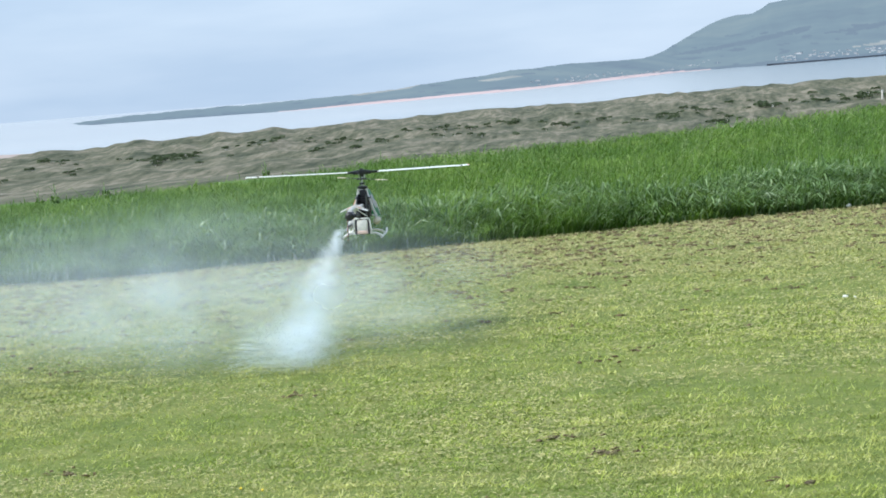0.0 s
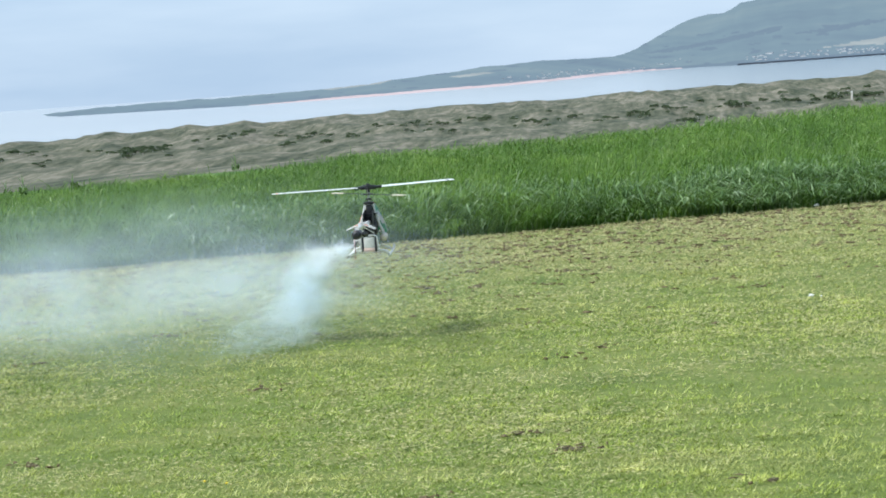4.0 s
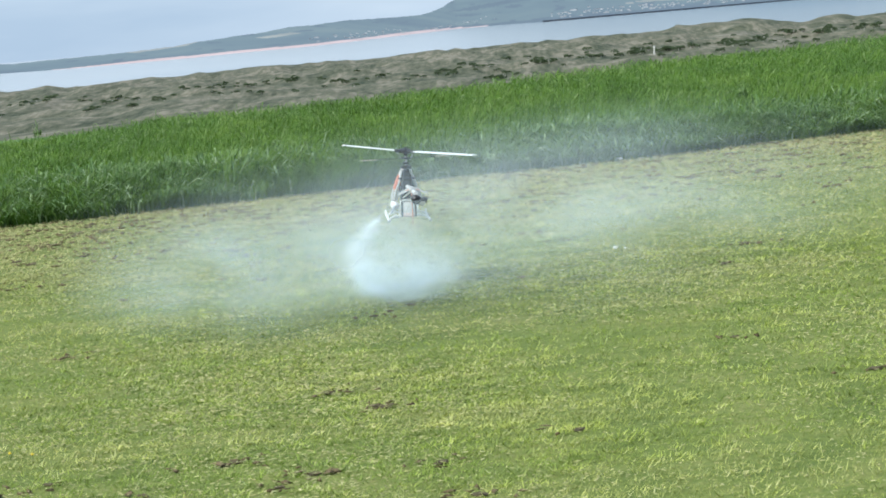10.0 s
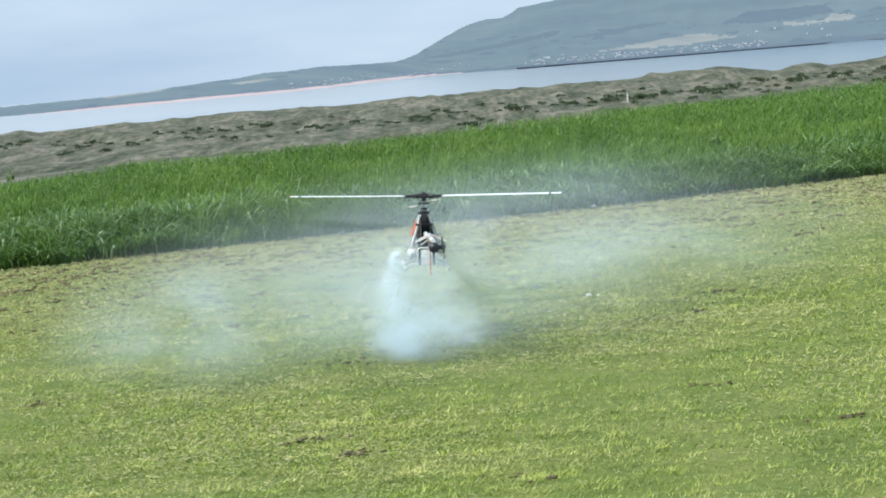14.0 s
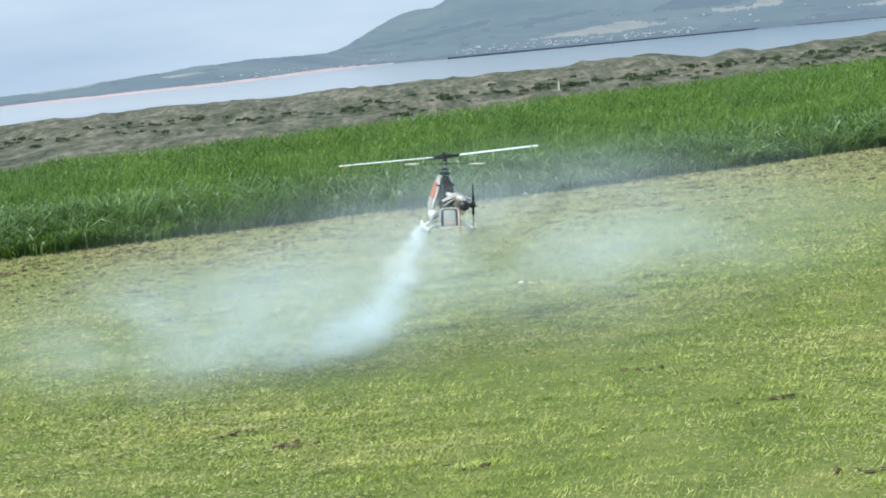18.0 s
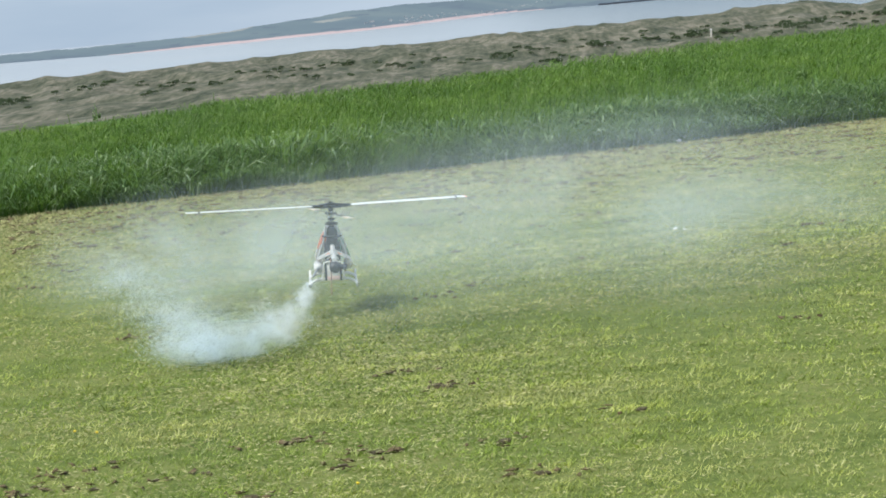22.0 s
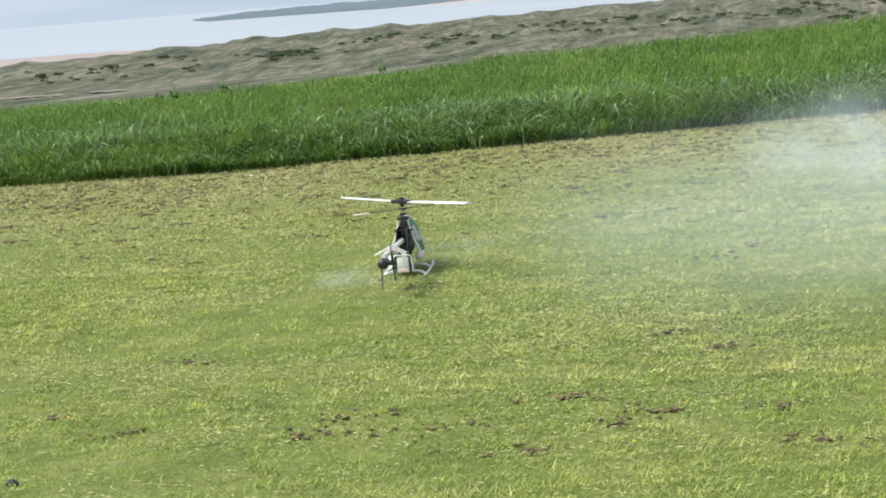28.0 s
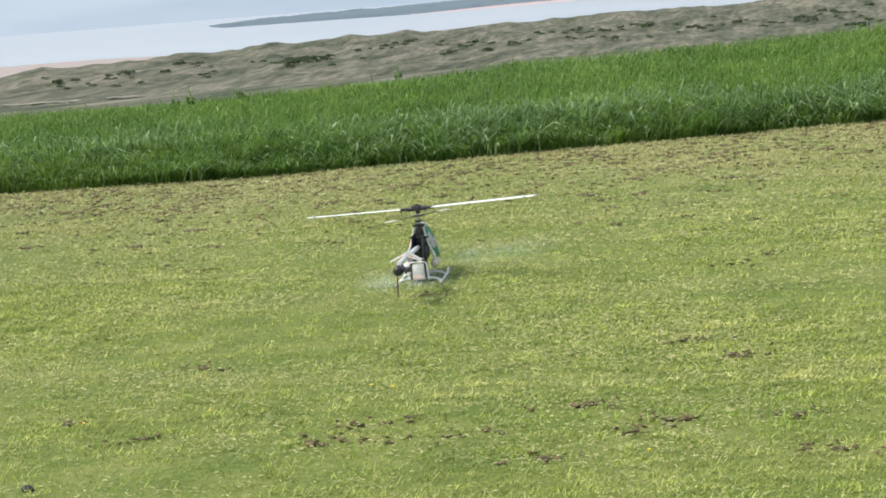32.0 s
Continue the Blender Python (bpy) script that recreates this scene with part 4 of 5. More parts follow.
def build_clippings():
    rng = np.random.default_rng(15)
    n = 160000
    az, r = sample_polar(rng, n, 4.9, [(a, d) for a, d in EDGE], -0.3, -28.5, 23)
    x, y = r * np.sin(np.radians(az)), r * np.cos(np.radians(az))
    keep = np.array([noise.noise((a * 0.55, b * 1.7, 5.0)) + 0.5 * noise.noise((a * 2.0, b * 5.0, 1.0)) for a, b in zip(x.tolist(), y.tolist())]) + rng.normal(0, 0.4, n) + 0.03 * (r - 12) > 0.05
    x, y, r = x[keep], y[keep], r[keep]
    n = len(x)
    turn = rng.normal(0.15, 0.8, n)
    size, wide = rng.uniform(0.007, 0.019, n) * (1 + 0.05 * (r - 5)), 0.0019 * (1 + 0.10 * (r - 5)) * rng.uniform(0.7, 1.3, n)
    z = rng.uniform(0.006, 0.026, n)
    mid = np.stack([x, y, z], 1)
    half = np.stack([np.cos(turn), np.sin(turn), rng.normal(0, 0.12, n)], 1) * size[:, None] / 2
    side = np.stack([-np.sin(turn) * 0.8, np.cos(turn) * 0.8, 0 * turn + 0.5], 1) * wide[:, None]
    verts = np.stack([mid - half - side, mid + half - side * 0.5, mid + half + side * 0.5, mid - half + side], 1).reshape(-1, 3)
    o = np.arange(n)[:, None] * 4
    ob = new("grass_clippings", from_arrays("grass_clippings", verts, np.concatenate([o + [[0, 1, 2]], o + [[0, 2, 3]]]), STRAW_BITS))
    tagged(ob, "dry straw-coloured clippings lying on the mown lawn", "clippings", kind="stuff")


def build_tall_grass():
    rng = np.random.default_rng(8)
    n1, n2 = 60000, 150000
    a1, r1 = sample_polar(rng, n1, [(a, d) for a, d in EDGE], [(a, d + 1.4) for a, d in EDGE], -0.5, -28.5, 23)
    a2, r2 = sample_polar(rng, n2, [(a, d + 0.8) for a, d in EDGE], FAR_EDGE, -1.6, -28.5, 23)
    az, r = np.concatenate([a1, a2]), np.concatenate([r1, r2])
    n = n1 + n2
    x, y = r * np.sin(np.radians(az)), r * np.cos(np.radians(az))
    e = np.interp(az, *zip(*EDGE))
    into = np.clip((r - e) / 1.2, 0, 1)
    wob = np.array([noise.noise((a * 0.35, b * 0.35, 9.0)) + 0.6 * noise.noise((a * 1.3, b * 1.3, 2.0)) for a, b in zip(x.tolist(), y.tolist())])
    clump = np.array([noise.noise((a * 3.1, b * 2.2, 4.0)) for a, b in zip(x.tolist(), y.tolist())])
    calm = 1 - 0.45 * np.clip((r - e - 3) / 8, 0, 1)
    tall = (0.17 + 0.22 * into ** 0.6 + (0.11 * wob + 0.09 * clump) * calm) * rng.uniform(0.6, 1.12, n)
    stem = rng.random(n) < 0.015
    tall = np.clip(np.where(stem, tall * 1.3, tall), 0.08, 0.62)
    wide = 0.0030 * (1 + 0.05 * (r - 16)) * rng.uniform(0.7, 1.5, n)
    patch = np.array([noise.noise((a * 0.45, b * 0.45, 12.0)) for a, b in zip(x.tolist(), y.tolist())])
    broad = (rng.random(n) < 0.16 + 0.3 * patch) & (r - e < 3.5)
    wide, tall = np.where(broad, wide * 2.6, wide), np.where(broad, tall * 1.05, tall)
    turn = rng.normal(-0.3, 1.1, n) + 3.0 * wob
    lean = np.abs(rng.normal(0.7, 0.4, n) + 0.5 * clump) * (1 + 0.6 * np.clip((r - e - 3) / 6, 0, 1))
    d = np.stack([np.cos(turn), np.sin(turn)], 1)
    face = turn + np.pi / 2 + rng.normal(0, 0.5, n)
    s = np.stack([np.cos(face), np.sin(face), 0 * face], 1) * wide[:, None]
    base = np.stack([x, y, np.full(n, -0.01)], 1)

    def at(k, bend):
        return base + np.stack([d[:, 0] * tall * bend * lean, d[:, 1] * tall * bend * lean, tall * k], 1)

    m1, m2 = at(0.5, 0.25), at(0.85, 0.8)
    tip = at(1.0, 1.25)
    tip[:, 2] -= tall * 0.3 * lean
    verts = np.stack([base - s, base + s, m1 + s, m1 - s, m2 + s * 0.8, m2 - s * 0.8, tip], 1).reshape(-1, 3)
    o = np.arange(n)[:, None] * 7
    q = o[n1:]
    tris = np.concatenate([o[:n1] + [[0, 1, 2]], o[:n1] + [[0, 2, 3]], o[:n1] + [[3, 2, 4]], o[:n1] + [[3, 4, 5]], q + [[0, 1, 4]], q + [[0, 4, 5]], o + [[5, 4, 6]]], 0)
    me = from_arrays("tall_grass", verts, tris, [TALL, BROAD])
    me.polygons.foreach_set("material_index", broad[tris[:, 0] // 7].astype(np.int32))
    ob = new("tall_grass", me)
    tagged(ob, "dense knee-high green grass at the edge of the lawn", "tall grass", kind="stuff")


build_lawn()
build_clippings()
build_tall_grass()


# ---- small things on the lawn, in the field and on the dunes ----
def leaf_bunch(bm, rng, n, radius, up, leaf, flat=0.7):
    for _ in range(n):
        v = rng.normal(0, 1, 3)
        v /= np.linalg.norm(v)
        v *= radius * rng.uniform(0.3, 1) ** 0.5
        c = Vector((v[0], v[1], abs(v[2]) * flat + up))
        q = Euler(rng.uniform(0, 6.28, 3).tolist()).to_matrix()
        w = leaf * rng.uniform(0.6, 1.3)
        pts = [c + q @ Vector(p) for p in ((-w, 0, 0), (0, -w * 0.45, 0), (w, 0, 0), (0, w * 0.45, 0))]
        bm.faces.new([bm.verts.new(p) for p in pts])


def build_shrub(seed, size):
    rng = np.random.default_rng(seed)
    shrub = new("dune_shrub")
    bm = bmesh.new()
    for k in range(4):
        a = rng.uniform(0, 6.28)
        tube(bm, [(0, 0, -0.3), (0.3 * size * math.cos(a), 0.3 * size * math.sin(a), 0.5 * size)], [0.06 * size, 0.02 * size], 5)
    part("stems", bm, POST, shrub, smooth=False)
    bm = bmesh.new()
    for k in range(4):
        sub = bmesh.new()
        leaf_bunch(sub, rng, 90, size * 0.62, 0.12 * size, 0.14 * size)
        off = Vector((rng.normal(0, 0.6) * size, rng.normal(0, 0.3) * size, rng.uniform(-0.1, 0.25) * size))
        bmesh.ops.translate(sub, verts=sub.verts, vec=off)
        me = bpy.data.meshes.new("tmp")
        sub.to_mesh(me)
        sub.free()
        bm.from_mesh(me)
        bpy.data.meshes.remove(me)
    part("foliage", bm, LEAF_DARK, shrub, smooth=False)
    return tagged(shrub, "low dark green shrub on the dunes", "shrub", "dune shrubs")


# heading and elevation of the scrub along the foot of the dunes
SCRUB = [(4.0, -1.49), (9.7, -1.44), (11.6, -1.24), (14.5, -1.13), (18.0, -1.1)]
shrubs = [build_shrub(31 + i, s) for i, s in enumerate((0.5, 0.75, 0.36))]
rng = np.random.default_rng(77)
clumps = [(0.3, -1.6, 0.8, 6), (1.1, -1.54, 0.5, 5), (2.4, -1.88, 0.7, 5), (3.3, -1.55, 0.7, 7), (5.2, -1.5, 0.8, 7), (7.2, -1.45, 0.6, 7), (9.3, -1.42, 0.9, 12), (12.4, -1.28, 0.5, 9), (13.8, -1.24, 0.5, 9), (15.7, -1.32, 0.5, 8), (16.9, -1.2, 0.7, 8), (19.0, -1.1, 0.8, 7),
          (-2.5, -1.6, 1.0, 6), (-5.4, -1.55, 0.9, 8), (-7.6, -1.5, 0.8, 6), (-10.5, -1.6, 0.9, 5), (-13.2, -1.45, 0.7, 5), (-16.2, -1.70, 0.85, 40), (-19.6, -1.6, 0.8, 5), (-23.0, -1.7, 1.2, 6)]
spots = []
for k in range(44):
    az = rng.uniform(5.5, 18)
    spots.append((az, lerp_table(SCRUB, az) + rng.normal(0, 0.03), int(rng.choice([0, 1, 2], p=[0.4, 0.2, 0.4]))))
for az, el, wide, n in clumps:
    flat = 0.045 if n > 20 else 0.05
    for k in range(n):
        spots.append((az + rng.normal(0, wide * 0.6), el + rng.normal(0, flat), int(rng.choice([0, 1, 2], p=[0.3, 0.15, 0.55]))))
for k in range(150):
    az = rng.uniform(-26, 20)
    spots.append((az, rng.uniform(-1.8, -1.3) + 0.014 * az, 2 if rng.random() < 0.7 else 0))
used = set()
for az, el, kind in spots:
    p, r = place_at(az, el)
    m = pose(p.x, p.y, p.z, 0, 0, rng.uniform(0, 360))
    if kind not in used:
        used.add(kind)
        shrubs[kind].matrix_basis = m
    else:
        copy_thing(shrubs[kind], m)


def build_post(az, el):
    p, r = place_at(az, el)
    post = new("marker_post")
    bm = bmesh.new()
    block(bm, (0, 0, 0.3), (0.15, 0.12, 0.9), bevel=0.02)
    part("shaft", bm, POST, post)
    bm = bmesh.new()
    block(bm, (0, 0, 0.79), (0.19, 0.15, 0.09), bevel=0.03)
    part("cap", bm, WHITE, post)
    post.matrix_basis = pose(p.x, p.y, p.z, 0, 2, 10)
    tagged(post, "pale weathered marker post at the edge of the dunes", "post")


build_post(6.91, -1.57)


def build_thistle(x, y, tall, seed):
    rng = np.random.default_rng(seed)
    plant = new("thistle")
    bm = bmesh.new()
    tube(bm, [(0, 0, -0.02), (0.02, 0.01, tall * 0.6), (0.0, 0.02, tall)], [0.012, 0.009, 0.004], 6)
    for k in range(5):
        a, z = rng.uniform(0, 6.28), tall * rng.uniform(0.5, 0.8)
        tube(bm, [(0.01, 0.01, z), (0.07 * math.cos(a), 0.07 * math.sin(a), z + 0.1)], [0.006, 0.003], 5)
    part("stalk", bm, LEAF_PALE, plant, smooth=False)
    bm = bmesh.new()
    leaf_bunch(bm, rng, 34, 0.085, tall * 0.55, 0.032, 1.3)
    part("leaves", bm, TALL, plant, smooth=False)
    plant.matrix_basis = pose(x, y, 0, 0, 0, seed * 40)
    tagged(plant, "green thistle standing above the tall grass", "plant", "thistles")


for i, (az, r, tall) in enumerate([(-19.9, 26.0, 0.62), (-13.1, 29.0, 0.6), (-9.3, 30.0, 0.56), (-18.3, 27.5, 0.52), (-20.4, 26.8, 0.52), (9.7, 23.4, 0.55)]):
    build_thistle(r * math.sin(radians(az)), r * math.cos(radians(az)), tall, i + 1)


def build_dock(x, y, seed, size=1.0):
    """A rosette of broad leaves at the edge of the tall grass."""
    rng = np.random.default_rng(seed)
    plant = new("dock_plant")
    for k in range(9):
        a, up = rng.uniform(0, 6.28), rng.uniform(0.4, 1.1)
        bm = bmesh.new()
        L, w = 0.26 * size * rng.uniform(0.7, 1.2), 0.055 * size
        rows = []
        for i in range(6):
            t = i / 5
            c = Vector((L * t * math.cos(a), L * t * math.sin(a), 0.05 + L * (up * t - 0.75 * t * t)))
            side = Vector((-math.sin(a), math.cos(a), 0)) * w * (math.sin(math.pi * (0.12 + 0.85 * t)))
            rows.append((bm.verts.new(c - side + Vector((0, 0, 0.012))), bm.verts.new(c), bm.verts.new(c + side + Vector((0, 0, 0.012)))))
        for p, q in zip(rows, rows[1:]):
            bm.faces.new((p[0], p[1], q[1], q[0]))
            bm.faces.new((p[1], p[2], q[2], q[1]))
        part("leaf", bm, LEAF_PALE, plant)
    plant.matrix_basis = pose(x, y, 0.12)
    tagged(plant, "broad-leaved dock plant at the grass edge", "plant", "dock plants")


build_dock(-7.76, 17.10, 3, 0.55)
build_dock(-7.57, 17.14, 4, 0.45)
build_dock(-7.40, 17.12, 6, 0.50)


def build_flower(x, y, seed):
    f = new("dandelion")
    bm = bmesh.new()
    tube(bm, [(0, 0, -0.01), (0, 0, 0.03)], 0.0015, 5)
    part("stalk", bm, LEAF_PALE, f)
    bm = bmesh.new()
    tube(bm, [(0, 0, 0.026), (0, 0, 0.031), (0, 0, 0.034)], [0.004, 0.007, 0.004], 12)
    part("flower_head", bm, PETAL, f)
    f.matrix_basis = pose(x, y, 0, 8, 0, seed)
    tagged(f, "small yellow dandelion in the mown lawn", "flower", "dandelions")


for i, (x, y) in enumerate([(-1.84, 6.88), (-1.74, 6.83), (-2.9, 6.35), (-0.6, 5.75), (-2.42, 6.5)]):
    build_flower(x, y, i * 40)


def build_litter(x, y, z, size, turn, name, label, category):
    """A crumpled pale scrap."""
    bm = bmesh.new()
    bmesh.ops.create_icosphere(bm, subdivisions=3, radius=size)
    for v in bm.verts:
        v.co *= 1 + 0.45 * noise.noise(v.co * (2.2 / size) + Vector((turn, 0, 0)))
        v.co.z *= 0.55
    ob = part(name, bm, PALE)
    ob.matrix_basis = pose(x, y, z, 0, 0, turn)
    tagged(ob, label, category)


build_litter(1.82, 18.49, 0.03, 0.030, 20, "scrap", "white scrap lying where the tall grass begins", "litter")
build_litter(1.09, 11.70, 0.008, 0.018, 70, "scrap", "small crumpled white scrap on the mown lawn", "litter")
build_litter(1.15, 11.66, 0.006, 0.010, 10, "scrap", "small crumpled white scrap on the mown lawn", "litter")
build_litter(-5.00, 15.64, 0.012, 0.017, 50, "scrap", "white scrap lying where the tall grass begins", "litter")


def build_stone(x, y):
    bm = bmesh.new()
    bmesh.ops.create_icosphere(bm, subdivisions=3, radius=0.022)
    for v in bm.verts:
        v.co *= 1 + 0.3 * noise.noise(v.co * 40)
        v.co.z *= 0.7
    ob = part("stone", bm, BLACK)
    ob.matrix_basis = pose(x, y, 0.016, 0, 0, 30)
    tagged(ob, "small dark stone lying on the mown lawn", "stone")


build_stone(-2.74, 5.48)


def divot_mesh(seed):
    """One low crumbly hump of bare soil."""
    bm = bmesh.new()
    bmesh.ops.create_icosphere(bm, subdivisions=3, radius=0.05)
    for v in bm.verts:
        k = 1 + 0.5 * noise.noise(v.co * 22 + Vector((seed * 3.7, 0, 0))) + 0.3 * noise.noise(v.co * 70)
        v.co = Vector((v.co.x * 1.5 * k, v.co.y * 0.8 * k, v.co.z * 0.28 * k))
    me = bpy.data.meshes.new("soil_patch")
    bm.to_mesh(me)
    bm.free()
    me.materials.append(SOIL)
    return me


DIVOTS = [divot_mesh(i) for i in range(6)]
marks = [(-0.89, 6.52), (-0.93, 6.49), (-1.57, 6.02), (-1.82, 6.01), (-0.68, 6.09), (-0.57, 6.24), (-0.34, 7.30), (-0.39, 7.33), (0.03, 5.79), (-2.58, 6.17), (-3.0, 6.43), (-0.10, 6.26), (-1.58, 6.40), (-0.48, 14.76), (-0.34, 14.72), (1.74, 5.92), (1.80, 5.95), (1.31, 8.22), (3.78, 15.67), (-0.92, 12.44), (-1.18, 6.13), (-1.36, 6.08), (0.8, 12.3)]
rng = np.random.default_rng(12)
for k in range(180):
    az = rng.uniform(-26, 21)
    edge = lerp_table(EDGE, az)
    r = edge - 0.3 - abs(rng.normal(0, 2.6))
    marks.append((r * math.sin(radians(az)), r * math.cos(radians(az))))
for k in range(14):
    az, r = rng.uniform(-25, 20), rng.uniform(5.6, 12)
    marks.append((r * math.sin(radians(az)), r * math.cos(radians(az))))
for i, (x, y) in enumerate(marks):
    ob = new("soil_patch", DIVOTS[i % 6])
    s = rng.uniform(0.2, 0.36) if math.hypot(x, y) < 12 else rng.uniform(0.25, 0.6)
    ob.matrix_basis = pose(x, y, 0.008, 0, 0, rng.uniform(-12, 12)) @ Matrix.Diagonal((s * 1.2, s * 1.2, s * 1.5, 1))
    tagged(ob, "small patch of bare dark soil in the lawn", "soil patch", "soil patches")


def build_crumbs():
    """Crumbs of soil and dead turf turned up by the mower, thickest beside the tall grass and round the bare patches."""
    rng = np.random.default_rng(52)
    az = rng.uniform(-27, 22, 2300)
    r = np.interp(az, *zip(*EDGE)) - 0.1 - np.abs(rng.normal(0, 2.0, 2300))
    x, y = r * np.sin(np.radians(az)), r * np.cos(np.radians(az))
    near = np.array(marks)[rng.integers(0, len(marks), 1500)] + rng.normal(0, 1, (1500, 2)) * np.array([0.09, 0.05])
    x, y = np.concatenate([x, near[:, 0]]), np.concatenate([y, near[:, 1]])
    n = len(x)
    shape = np.array([(1, 0, 0), (-1, 0, 0), (0, 1, 0), (0, -1, 0), (0, 0, 1), (0, 0, -0.5)])
    size = np.stack([rng.uniform(0.015, 0.065, n), rng.uniform(0.010, 0.03, n), rng.uniform(0.006, 0.016, n)], 1)
    size[:2300] *= np.array([0.85, 0.6, 0.6])
    size[2300:] *= 0.5
    p = shape[None] * size[:, None, :] * rng.uniform(0.6, 1.3, (n, 6, 1)) + rng.normal(0, 0.004, (n, 6, 3))
    p += np.stack([x, y, np.full(n, 0.012)], 1)[:, None, :]
    f = np.array([(0, 2, 4), (2, 1, 4), (1, 3, 4), (3, 0, 4), (2, 0, 5), (1, 2, 5), (3, 1, 5), (0, 3, 5)])
    tris = (np.arange(n)[:, None, None] * 6 + f[None]).reshape(-1, 3)
    ob = new("soil_crumbs", from_arrays("soil_crumbs", p.reshape(-1, 3), tris, TURF))
    tagged(ob, "brown crumbs of soil and dead turf on the lawn", "soil crumbs", kind="stuff")


build_crumbs()


# ---- the far town ----
def build_house(name, size, label):
    house = new(name)
    w, d, h = size
    bm = bmesh.new()
    block(bm, (0, 0, h / 2 - 1), (w, d, h + 2))
    part("wall", bm, HOUSE_WALL, house, smooth=False)
    bm = bmesh.new()
    vs = [bm.verts.new(p) for p in ((-w * 0.52, -d * 0.55, h), (w * 0.52, -d * 0.55, h), (w * 0.52, d * 0.55, h), (-w * 0.52, d * 0.55, h), (-w * 0.52, 0, h * 1.45), (w * 0.52, 0, h * 1.45))]
    for q in ((0, 1, 5, 4), (2, 3, 4, 5), (0, 4, 3), (1, 2, 5), (3, 2, 1, 0)):
        bm.faces.new([vs[k] for k in q])
    part("roof", bm, HOUSE_ROOF, house, smooth=False)
    return tagged(house, label, "house", "houses of the far town")


models = [build_house("house", (4.2, 3.5, 2.2), "pale far house with a dark roof"), build_house("terrace", (9, 3.5, 2.3), "row of pale far houses under one roof"), build_house("shed", (20, 8, 3.4), "long white harbour shed across the bay")]
town = [(0, -2.9, 0.16), (0, -2.6, 0.2)]
rng = np.random.default_rng(3)
for k in range(54):
    town.append((int(rng.random() < 0.45), rng.normal(-2.2, 0.7), rng.uniform(0.12, 0.42)))
for k in range(16):
    town.append((int(rng.random() < 0.4), rng.uniform(-1.2, 2.4), rng.uniform(0.10, 0.22)))
town += [(2, -0.15, 0.12), (2, 0.35, 0.13), (2, 0.95, 0.17), (1, 1.4, 0.2), (2, 4.4, 0.14), (1, 4.9, 0.16)]
for k in range(130):
    az = rng.uniform(3.6, 11.5)
    town.append((int(rng.random() < 0.6), az, rng.uniform(0.05, 0.125)))
for k in range(14):
    az = rng.uniform(9.4, 17.5)
    town.append((int(rng.random() < 0.35), az, rng.uniform(0.10, 0.34)))
placed = set()
for kind, az, s in town:
    p, e = far_point(az, s)
    small = 0.6 if az < 2.5 else 1.05
    m = pose(p.x * 0.998, p.y * 0.998, p.z, 0, 0, -az + rng.uniform(-25, 25)) @ Matrix.Diagonal((small, small, small, 1))
    if kind not in placed:
        placed.add(kind)
        models[kind].matrix_basis = m
    else:
        copy_thing(models[kind], m)


